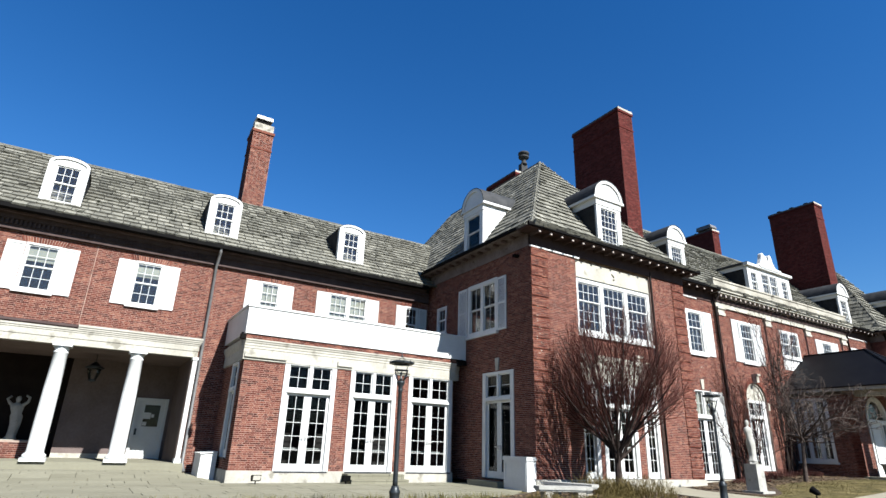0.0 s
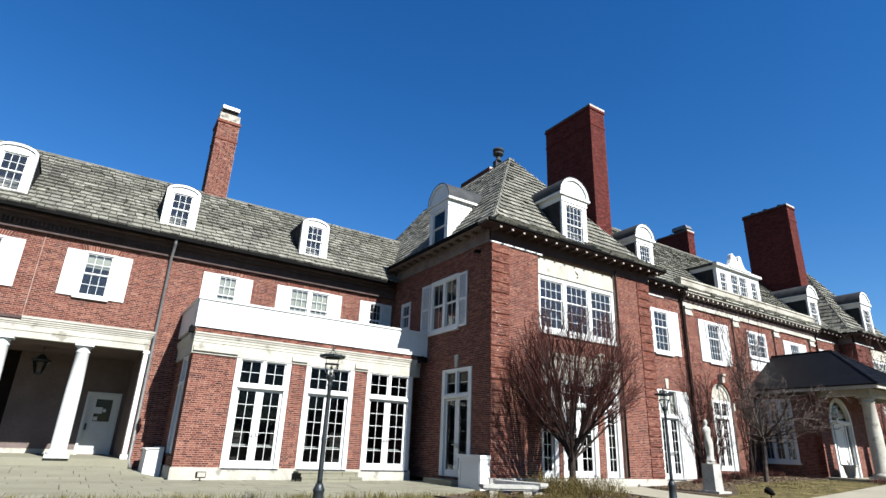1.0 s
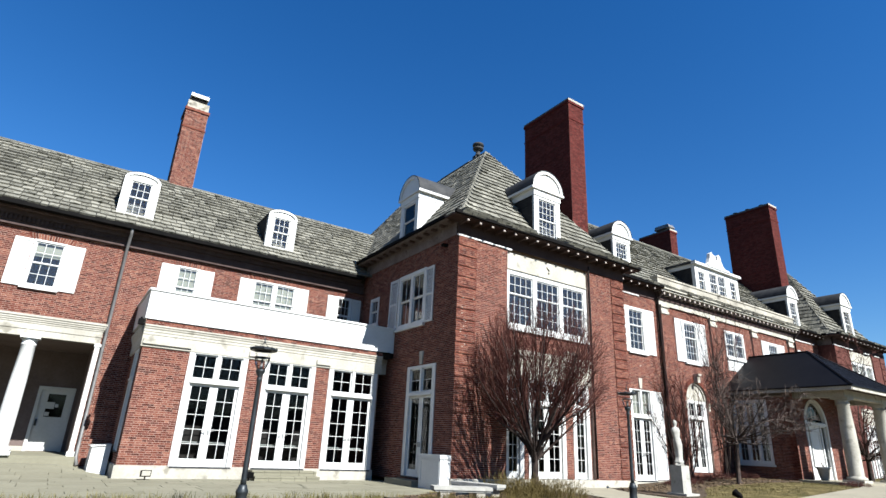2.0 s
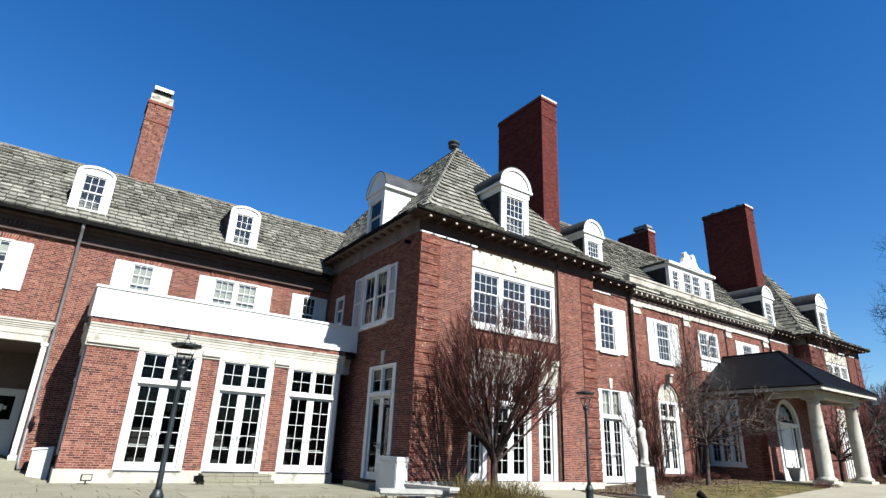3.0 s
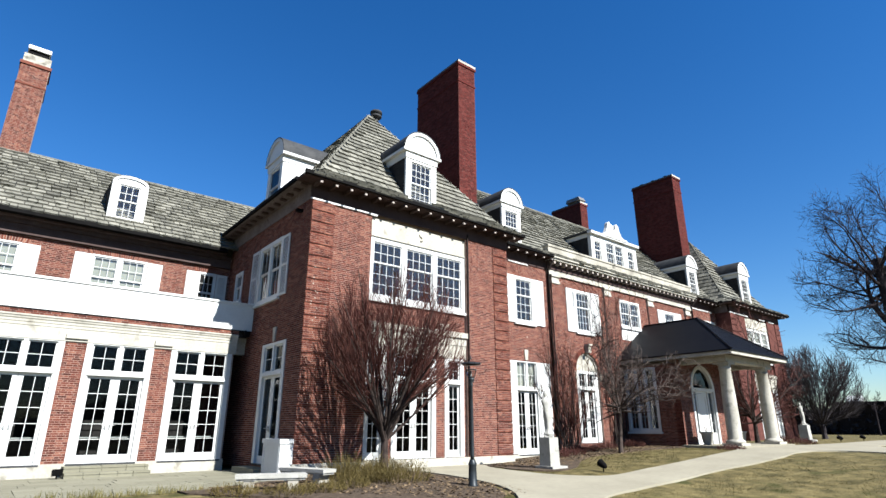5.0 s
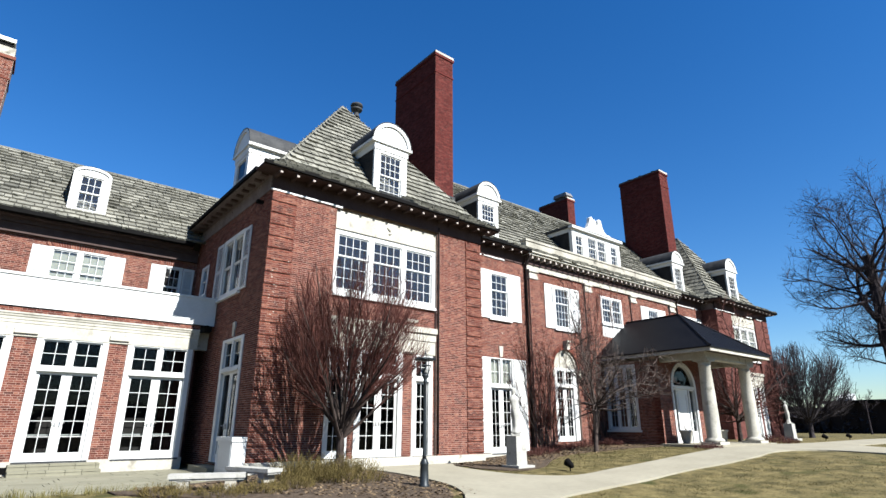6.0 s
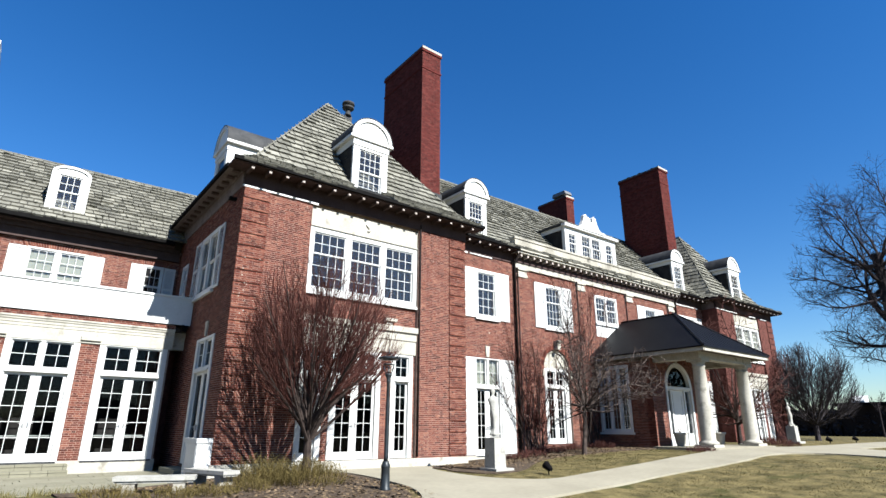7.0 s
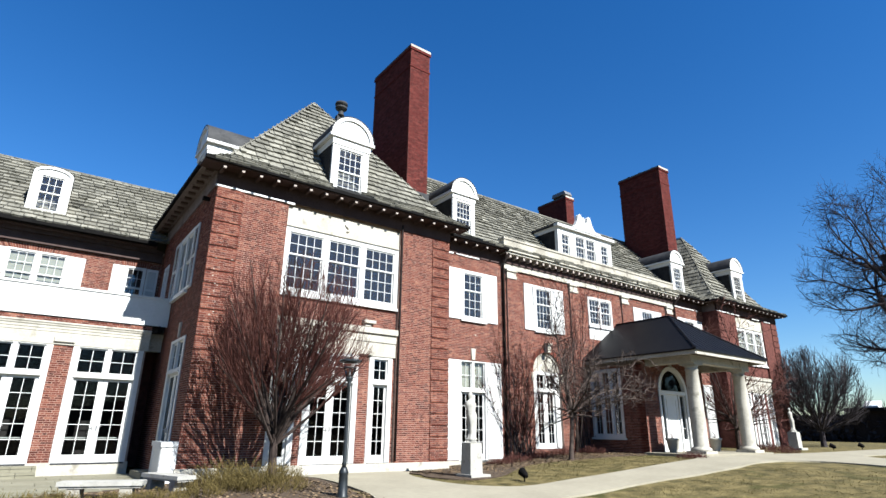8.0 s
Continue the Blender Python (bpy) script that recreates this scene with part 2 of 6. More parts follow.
        for i in range(len(profile) - 1):
            for s in range(sides):
                a, b = k + i * sides + s, k + i * sides + (s + 1) % sides
                self.f.append((a, b, b + sides, a + sides))
        self.f.append(tuple(range(k + (len(profile) - 1) * sides, k + len(profile) * sides)))
        self.f.append(tuple(reversed(range(k, k + sides))))
        return self

    def data(self, name, material, smooth=False):
        me = bpy.data.meshes.new(name)
        if len(self.v) < 4000:
            spot = {}
            ids = [spot.setdefault(tuple(round(c, 5) for c in p), i) for i, p in enumerate(self.v)]
            kept = sorted(set(ids))
            place = {i: k for k, i in enumerate(kept)}
            self.v = [self.v[i] for i in kept]
            self.f = [q for q in (tuple(dict.fromkeys(place[ids[i]] for i in f)) for f in self.f) if len(q) > 2]
        me.from_pydata(self.v, [], self.f)
        me.materials.append(material)
        if smooth:
            me.polygons.foreach_set("use_smooth", [True] * len(me.polygons))
        me.update()
        return me


def part(name, mesh, material, parent=None, label="", smooth=False, kind=""):
    ob = new(name, mesh.data(name, material, smooth))
    ob.parent = parent
    return tagged(ob, label, kind=kind)


def thing(name, label, category, group="", kind=""):
    ob = new(name)
    ob.empty_display_size = 0.2
    return tagged(ob, label, category, group, kind)


def arc(cu, cw, r, a0, a1, n, ry=None):
    ry = r if ry is None else ry
    return [(cu + r * math.cos(radians(a0 + (a1 - a0) * i / n)), cw + ry * math.sin(radians(a0 + (a1 - a0) * i / n))) for i in range(n + 1)]


COURSE, STRETCH, HEAD, JOINTW, HEADJ = 0.0635, 0.209, 0.103, 0.0115, 0.0095


def lay_bricks(parent, F, u0, u1, w0, w1, holes=(), v=0.0, out=0.004, arches=(), quoins=(), pieces=0, seed=1, material=None):
    """Flemish bond on the face at v. quoins: (u0, u1) strips whose courses stand proud, five and one. pieces: how many as objects of their own."""
    rng = random.Random(seed)
    m, made, kinds = Mesh(), 0, {}
    for row in range(int((w1 - w0) / COURSE)):
        z = w0 + row * COURSE
        zm = z + COURSE / 2
        cuts = [(a, b) for a, b, c, d in holes if c < zm < d]
        for cu, cw, r in arches:
            if cw <= zm < cw + r:
                h = math.sqrt(r * r - (zm - cw) ** 2)
                cuts.append((cu - h, cu + h))
        spans, x = [], u0
        for a, b in sorted(cuts):
            if a > x:
                spans.append((x, min(a, u1)))
            x = max(x, b)
        if x < u1:
            spans.append((x, u1))
        for a, b in spans:
            if b - a < 0.03:
                continue
            period = STRETCH + HEAD + 2 * HEADJ
            x = u0 + (row % 2) * (STRETCH / 2 + HEAD / 2 + HEADJ) - period
            k = 0
            while x < b:
                wdt = STRETCH if k % 2 == 0 else HEAD
                p, q = max(x, a + 0.004), min(x + wdt, b - 0.004)
                ends = [p] + [e for strip in quoins for e in strip if p + 0.02 < e < q - 0.02] + [q]
                for p, q in zip(ends, ends[1:]):
                    if q - p < 0.02:
                        continue
                    raised = any(s - 0.001 <= (p + q) / 2 <= t for s, t in quoins) and row % 6 != 0
                    o = out + (0.032 if raised else 0.0) + rng.uniform(-0.001, 0.002)
                    if made < pieces and not raised and q - p > wdt - 0.002:
                        if wdt not in kinds:
                            b1 = Mesh()
                            b1.brick(Frame((0, 0, 0), (1, 0, 0), (0, -1, 0)), 0, wdt, 0, out, 0, COURSE - JOINTW)
                            kinds[wdt] = b1.data("brick", BRICK)
                        ob = new("brick", kinds[wdt])
                        ob.matrix_world = F.matrix(p, v + rng.uniform(-0.002, 0.002), z)
                        ob.parent = parent
                        made += 1
                    else:
                        m.brick(F, p, q, v - 0.002, v + o, z, z + COURSE - JOINTW)
                x += wdt + HEADJ
                k += 1
    if m.f:
        part("brickwork", m, material or BRICK, parent, kind="stuff")


def lay_slates(parent, O, U, S, rows, span, pieces=0, seed=1, expo=0.34, gaps=(), thick=0.125):
    """Slates on the slope from O, along U, up S; span(s) gives the stretch of u at s metres up; gaps: stretches left bare."""
    rng = random.Random(seed)
    O, U, S = Vector(O), Vector(U).normalized(), Vector(S).normalized()
    N = U.cross(S).normalized()
    if N.z < 0:
        N = -N
    m, made, kinds = Mesh(), 0, {}
    for row in range(rows):
        s = row * expo
        a, b = span(s + expo * 0.6)
        if b - a < 0.1:
            continue
        x = a - rng.uniform(0, 0.2)
        while x < b:
            wdt = rng.choice((0.22, 0.3, 0.36, 0.42, 0.5))
            p, q = max(x, a), min(x + wdt - 0.024, b)
            x += wdt
            if q - p < 0.05 or any(g < (p + q) / 2 < k for g, k in gaps):
                continue
            s0, t = s - rng.uniform(0.0, 0.06), thick * rng.uniform(0.56, 1.0)
            s1 = s + expo * 1.25

            def ring(n0, n1):
                return (O + U * p + S * s0 + N * n0, O + U * q + S * s0 + N * n0, O + U * q + S * s1 + N * n1, O + U * p + S * s1 + N * n1)
            if made < pieces and q - p > wdt - 0.026:
                if wdt not in kinds:
                    one = Mesh()
                    X, Y, Z = Vector((1, 0, 0)), Vector((0, 1, 0)), Vector((0, 0, 1))
                    wq, L = wdt - 0.024, expo * 1.25 + 0.02
                    one.hexa([X * 0 + Z * 0.012, X * wq + Z * 0.012, X * wq + Y * L - Z * 0.004, Y * L - Z * 0.004], [Z * 0.09, X * wq + Z * 0.09, X * wq + Y * L + Z * 0.012, Y * L + Z * 0.012])
                    kinds[wdt] = one.data("slate", SLATE)
                ob = new("slate", kinds[wdt])
                mt = Matrix((U, S, N)).transposed().to_4x4()
                mt.translation = O + U * p + S * s0
                ob.matrix_world = mt
                ob.parent = parent
                made += 1
            else:
                m.hexa(ring(0.012, -0.004), ring(0.012 + t, 0.012))
    part("slating", m, SLATE, parent, kind="stuff")


PANES = {}


def pane(parent, F, u0, u1, v, w0, w1, glass=None):
    glass = glass or GLASS
    key = (round(u1 - u0, 3), round(w1 - w0, 3), glass.name)
    if key not in PANES:
        one = Mesh()
        one.brick(Frame((0, 0, 0), (1, 0, 0), (0, -1, 0)), 0, key[0], -0.003, 0.003, 0, key[1])
        PANES[key] = one.data("pane", glass)
        PANES[key].materials.append(CLEAR)
        for f in list(PANES[key].polygons)[1:]:
            f.material_index = 1
    ob = new("pane", PANES[key])
    ob.matrix_world = F.matrix(u0, v, w0)
    ob.parent, ob.visible_shadow = parent, False
    return ob


def glaze(parent, F, light, cols, rows, v, bar=0.016, glass=None):
    """Muntins and panes in one opening (u0, u1, w0, w1)."""
    a, b, c, d = light
    m = Mesh()
    for i in range(1, cols):
        x = a + (b - a) * i / cols
        m.box(F, x - bar / 2, x + bar / 2, v - 0.012, v + 0.016, c, d)
    for j in range(1, rows):
        z = c + (d - c) * j / rows
        m.box(F, a, b, v - 0.012, v + 0.0145, z - bar / 2, z + bar / 2)
    if m.f:
        part("muntin_grid", m, WHITE, parent)
    for i in range(cols):
        for j in range(rows):
            p, q = a + (b - a) * i / cols, a + (b - a) * (i + 1) / cols
            r, s = c + (d - c) * j / rows, c + (d - c) * (j + 1) / rows
            pane(parent, F, p, q, v, r, s, glass)


def sash_window(parent, F, u0, u1, w0, w1, lights=1, cols=3, rows=(2, 2), casing=0.10, mull=0.12, v=0.0, sill=True, blind=0.0, host=None, glass=None):
    """A frame of `lights` double-hung windows side by side in the opening u0..u1, w0..w1."""
    wide = (u1 - u0 - 2 * casing - mull * (lights - 1)) / lights
    spans = [(u0 + casing + i * (wide + mull), u0 + casing + i * (wide + mull) + wide) for i in range(lights)]
    top, low = w1 - casing, w0 + casing * 0.9
    frame_part = part("window", Mesh().plate(F, u0, u1, w0, w1, [(a, b, low, top) for a, b in spans], v - 0.12, v + 0.03), WHITE, parent)
    kids = host or frame_part
    meet = low + (top - low) * rows[1] / (rows[0] + rows[1])
    for a, b in spans:
        for (c, d), r, dv in (((meet, top), rows[0], -0.03), ((low, meet + 0.02), rows[1], -0.06)):
            e = 0.045
            part("sash", Mesh().plate(F, a, b, c, d, [(a + e, b - e, c + e, d - e)], v + dv - 0.02, v + dv + 0.02), WHITE, kids)
            glaze(kids, F, (a + e, b - e, c + e, d - e), cols, r, v + dv, glass=glass)
        if blind:
            part("blind", Mesh().box(F, a, b, v - 0.105, v - 0.095, top - (top - low) * blind, top), PALEBLIND, kids, "pale drawn blind")
    if sill:
        part("sill", Mesh().box(F, u0 - 0.06, u1 + 0.06, v - 0.05, v + 0.10, w0 - 0.09, w0), WHITE, kids)
    return frame_part


def french_door(parent, F, u0, u1, w0, w1, trans, leaves=2, cols=2, rows=5, casing=0.15, v=0.0, name="french_door", top_glass=None):
    """Glazed leaves with a transom light over each."""
    mid = (u0 + u1) / 2
    inner = (u0 + casing, u1 - casing)
    cells = [inner] if leaves == 1 else [(inner[0], mid - 0.05), (mid + 0.05, inner[1])]
    door_cells = [inner] if leaves == 1 else [(inner[0], mid), (mid, inner[1])]
    holes = [(a, b, trans + 0.09, w1 - casing * 0.45) for a, b in cells] + [(inner[0], inner[1], w0 + 0.03, trans - 0.05)]
    door = part(name, Mesh().plate(F, u0, u1, w0, w1, holes, v - 0.14, v + 0.03), WHITE, parent)
    part("transom_bar", Mesh().box(F, inner[0] - 0.03, inner[1] + 0.03, v, v + 0.07, trans - 0.035, trans + 0.02), WHITE, door)
    for a, b in cells:
        e = 0.045
        part("transom_sash", Mesh().plate(F, a, b, trans + 0.09, w1 - casing * 0.45, [(a + e, b - e, trans + 0.09 + e, w1 - casing * 0.45 - e)], v - 0.09, v - 0.03), WHITE, door)
        glaze(door, F, (a + e, b - e, trans + 0.09 + e, w1 - casing * 0.45 - e), cols, 2, v - 0.06, glass=top_glass or DARKGLASS)
    for k, (a, b) in enumerate(door_cells):
        lo, hi = w0 + 0.03, trans - 0.05
        p, q = (a + 0.095, b - 0.13) if k == 0 and leaves == 2 else (a + 0.13, b - 0.095) if leaves == 2 else (a + 0.08, b - 0.08)
        leaf = part("door_leaf", Mesh().plate(F, a + 0.004, b - 0.004, lo, hi, [(p, q, lo + 0.21, hi - 0.07)], v - 0.10, v - 0.05), WHITE, door)
        glaze(door, F, (p, q, lo + 0.21, hi - 0.07), cols, rows, v - 0.075, glass=DARKGLASS)
        if leaves == 2:
            x = b - 0.055 if k == 0 else a + 0.055
            part("handle", Mesh().box(F, x - 0.018, x + 0.018, v - 0.05, v - 0.005, lo + 0.93, lo + 1.09).tube([F.p(x, v - 0.005, lo + 1.03), F.p(x, v + 0.035, lo + 1.03), F.p(x + (0.11 if k else -0.11), v + 0.035, lo + 1.03)], [0.011, 0.011, 0.009], 6), NICKEL, door, "small silvery lever handle")
    part("threshold", Mesh().box(F, u0 + 0.03, u1 - 0.03, v - 0.02, v + 0.06, w0 - 0.03, w0 + 0.02), LEAD, door)
    return door


def shutter(parent, F, u0, u1, w0, w1, v=0.0):
    m = Mesh().plate(F, u0, u1, w0, w1, [(u0 + 0.07, u1 - 0.07, w0 + 0.08, (w0 + w1) / 2 - 0.04), (u0 + 0.07, u1 - 0.07, (w0 + w1) / 2 + 0.04, w1 - 0.08)], v + 0.012, v + 0.05)
    ob = part("shutter", m, WHITE, parent, "white louvred wooden shutter")
    s, z = Mesh(), w0 + 0.09
    while z < w1 - 0.1:
        p = F.p
        s.poly(p(u0 + 0.07, v + 0.042, z), p(u1 - 0.07, v + 0.042, z), p(u1 - 0.07, v + 0.016, z + 0.055), p(u0 + 0.07, v + 0.016, z + 0.055))
        z += 0.05
    part("louvre_panel", s, WHITE, ob, kind="stuff")
    return ob


def keystone(parent, F, u, w0, w1, v=0.0):
    part("keystone", Mesh().prism(F, [(u - 0.075, w0), (u + 0.075, w0), (u + 0.12, w1), (u - 0.12, w1)], v, v + 0.05), STONE, parent, "pale stone keystone")


def pipe_run(name, parent, pts, r, material, label=""):
    return part(name, Mesh().tube([Vector(p) for p in pts], [r] * len(pts), 10), material, parent, label, smooth=True)


# ---- building parts ----
def hip_roof(parent, x0, x1, y0, z0, kd, kh, z1, apex_y, back, pieces=0, seed=3, gaps=()):
    """A hipped slate roof with bell-cast eaves; its ridge runs back from the apex."""
    half, rise, front = (x1 - x0) / 2 - kd, z1 - z0 - kh, apex_y - y0 - kd
    a0, a1, ap, bk = Vector((x0, y0, z0)), Vector((x1, y0, z0)), Vector(((x0 + x1) / 2, apex_y, z1)), back
    b0, b1 = Vector((x0 + kd, y0 + kd, z0 + kh)), Vector((x1 - kd, y0 + kd, z0 + kh))
    m, d = Mesh(), Vector((0, 0, -0.012))
    for q in ((a0, a1, b1, b0), (b0, b1, ap), (Vector((x0, bk, z0)), a0, b0, Vector((x0 + kd, bk, z0 + kh))),
              (Vector((x0 + kd, bk, z0 + kh)), b0, ap, Vector((ap.x, bk, z1))), (a1, Vector((x1, bk, z0)), Vector((x1 - kd, bk, z0 + kh)), b1),
              (b1, Vector((x1 - kd, bk, z0 + kh)), Vector((ap.x, bk, z1)), ap), (Vector((x1, bk, z0)), Vector((x0, bk, z0)), Vector((ap.x, bk, z1))),
              (a0, Vector((x0, bk, z0)), Vector((x1, bk, z0)), a1)):
        m.poly(*(p + d for p in q))
    roof = part("roof", m, UNDER, parent, "weathered grey-green slate hipped roof")
    kl, W = math.hypot(kd, kh), x1 - x0
    fl, sl = math.hypot(front, rise), math.hypot(half, rise)
    lay_slates(roof, a0, (1, 0, 0), (0, kd, kh), int(kl / 0.34) + 1, lambda s: (min(s / kl, 1) * kd, W - min(s / kl, 1) * kd), pieces // 4, seed, gaps=gaps)
    lay_slates(roof, b0, (1, 0, 0), (0, front, rise), int(fl / 0.34), lambda s: (half * s / fl, 2 * half - half * s / fl), pieces - pieces // 4, seed + 1)
    L = bk - y0
    lay_slates(roof, (x0, bk, z0), (0, -1, 0), (kd, 0, kh), int(kl / 0.34) + 1, lambda s: (0, L - min(s / kl, 1) * kd), 0, seed + 2, thick=0.055)
    lay_slates(roof, (x0 + kd, bk, z0 + kh), (0, -1, 0), (half, 0, rise), int(sl / 0.34), lambda s: (0, L - kd - front * s / sl), 0, seed + 3, thick=0.055)
    lay_slates(roof, (x1, y0, z0), (0, 1, 0), (-kd, 0, kh), int(kl / 0.34) + 1, lambda s: (min(s / kl, 1) * kd, L), 0, seed + 4, thick=0.055)
    lay_slates(roof, (x1 - kd, y0 + kd, z0 + kh), (0, 1, 0), (-half, 0, rise), int(sl / 0.34), lambda s: (front * s / sl, L - kd), 0, seed + 5, thick=0.055)
    caps = Mesh()
    for q in ((a0, b0, ap), (a1, b1, ap), (ap, Vector((ap.x, bk, z1)))):
        caps.tube([p + Vector((0, 0, 0.03)) for p in q], [0.03] * len(q), 6)
    part("hip_cap", caps, SLATE, roof)
    return roof


def eaves(parent, F, u0, u1, z, over, step=0.545, ends=(0.0, 0.0), pale=True):
    """Bed moulding, soffit, gutter and a row of modillions under it, at the soffit's height z."""
    part("frieze", Mesh().box(F, u0, u1, 0.0, 0.04, z - 0.475, z), SOFFIT if pale else WESTEAVE, parent)
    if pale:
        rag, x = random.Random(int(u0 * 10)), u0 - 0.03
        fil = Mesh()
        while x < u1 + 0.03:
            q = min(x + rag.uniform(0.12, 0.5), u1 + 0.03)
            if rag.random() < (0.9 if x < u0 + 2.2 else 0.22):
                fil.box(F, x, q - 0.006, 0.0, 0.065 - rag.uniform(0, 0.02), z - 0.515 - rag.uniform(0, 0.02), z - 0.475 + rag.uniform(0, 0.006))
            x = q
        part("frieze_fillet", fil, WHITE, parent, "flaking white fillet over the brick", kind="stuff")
    part("soffit", Mesh().box(F, u0 - ends[0], u1 + ends[1], -0.05, over, z, z + 0.05), SOFFIT if pale else WESTEAVE, parent)
    part("gutter", Mesh().prism(Frame(F.o, F.u, F.n), [(u0 - ends[0], z + 0.04), (u1 + ends[1], z + 0.04), (u1 + ends[1], z + 0.16), (u0 - ends[0], z + 0.16)], over - 0.02, over + 0.085), GUTTER, parent, "black metal eaves gutter")
    count = round((u1 - u0 - 0.1) / step)
    for i in range(count + 1):
        u = u0 + 0.05 + (u1 - u0 - 0.1) * i / count
        if not pale:
            part("modillion", Mesh().box(F, u - 0.06, u + 0.06, 0.16, over - 0.12, z - 0.07, z - 0.001), EAVE, parent, "small brown bracket")
            continue
        # Dark body and pale tip paint the bracket's shade and its sunlit end.
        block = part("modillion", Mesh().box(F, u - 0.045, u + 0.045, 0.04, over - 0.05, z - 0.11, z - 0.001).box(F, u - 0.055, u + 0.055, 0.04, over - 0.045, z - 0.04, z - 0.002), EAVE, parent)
        part("modillion_tip", Mesh().box(F, u - 0.042, u + 0.042, over - 0.05, over + 0.0, z - 0.115, z - 0.055), MODPAINT, block, "bracket end coloured pale for the sun on it")


def barrel_dormer(parent, F, cu, w0, face=0.72, spring=11.62, back=3.0, small=1.0, name="dormer", pale=False, deep=0.0, wide=0.52):
    """A white dormer with a round pediment and a curved metal roof."""
    f, r = face * small, (face + 0.12) * small
    wt, lo = spring - 0.36 * small, w0 + 0.03 - deep
    d = part(name, Mesh().plate(F, cu - f, cu + f, w0 - deep, wt, [(cu - wide * small, cu + wide * small, lo, wt - 0.06)], -0.16, 0.0), WHITE, parent, "white dormer with a round pediment and metal roof")
    for s in (-1, 1):
        cheeks = Mesh().box(F, cu + s * f - (0.06 if s > 0 else 0), cu + s * f + (0 if s > 0 else 0.06), -back, -0.16, w0 - 0.4, spring)
        z = w0
        while z < wt:
            cheeks.box(F, cu + s * (f + 0.006) - 0.009, cu + s * (f + 0.006) + 0.009, -back, -0.1, z, z + 0.105)
            z += 0.12
        part("cheek", cheeks, WHITE if pale else DARKSLATE, d, "white clapboard cheek" if pale else "slate-hung cheek with its shade in the colour", kind="stuff")
    part("entablature", Mesh().box(F, cu - f - 0.03, cu + f + 0.03, -back, 0.03, wt, spring - 0.1).box(F, cu - r - 0.05, cu + r + 0.05, -back, 0.1, spring - 0.1, spring), WHITE, d)
    part("pediment", Mesh().prism(F, arc(cu, spring, r - 0.02, 0, 180, 18), -0.2, 0.02).band(F, arc(cu, spring, r - 0.13, 0, 180, 18), arc(cu, spring, r, 0, 180, 18), 0.0, 0.08), WHITE, d)
    part("dormer_roof", Mesh().band(F, arc(cu, spring, r, 0, 180, 18), arc(cu, spring, r + 0.035, 0, 180, 18), -back, 0.09), LEAD, d, "dull grey sheet-metal barrel roof")
    # A near-black sheet stands for the dark inside the dormer.
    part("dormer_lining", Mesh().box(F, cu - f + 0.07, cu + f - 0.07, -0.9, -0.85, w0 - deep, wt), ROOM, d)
    sash_window(d, F, cu - wide * small, cu + wide * small, lo, wt - 0.06, cols=1 if pale else 4, rows=(1, 1) if pale else (3, 3), glass=DARKGLASS if pale else None, casing=0.05, v=-0.03, sill=False, host=d)
    return d


def segment_dormer(parent, F, cu, w0, half=0.62, edge=10.20, top=10.50, back=2.6):
    """A narrow white dormer with a low arched head."""
    h = edge - w0
    out = arc(cu, edge, half, 0, 180, 14, top - edge)
    d = part("dormer", Mesh().plate(F, cu - half, cu + half, w0, edge, [(cu - 0.41, cu + 0.41, w0 + 0.20, edge - 0.02)], -0.14, 0.0)
             .band(F, [(u, edge) for u, w in out], out, -0.14, 0.0).band(F, arc(cu, edge, half - 0.10, 0, 180, 14, top - edge - 0.09), out, 0.0, 0.05)
             .box(F, cu - half, cu - half + 0.10, 0.0, 0.05, w0, edge).box(F, cu + half - 0.10, cu + half, 0.0, 0.05, w0, edge), WHITE, parent, "white dormer with a low arched head")
    for u in (cu - half, cu + half - 0.05):
        part("cheek", Mesh().box(F, u, u + 0.05, -back, -0.14, w0 - 0.5, edge), DARKSLATE, d, "slate-hung cheek with its shade in the colour")
    part("dormer_roof", Mesh().band(F, out, arc(cu, edge, half + 0.03, 0, 180, 14, top - edge + 0.03), -back - 1.2, 0.03), LEAD, d)
    part("dormer_lining", Mesh().box(F, cu - half + 0.05, cu + half - 0.05, -0.8, -0.75, w0, edge), ROOM, d)
    part("sill", Mesh().box(F, cu - half - 0.04, cu + half + 0.04, -0.1, 0.09, w0 - 0.08, w0 + 0.05), WHITE, d)
    sash_window(d, F, cu - 0.41, cu + 0.41, w0 + 0.20, edge - 0.02, cols=3, rows=(2, 2), casing=0.05, v=-0.03, sill=False, host=d)
    return d


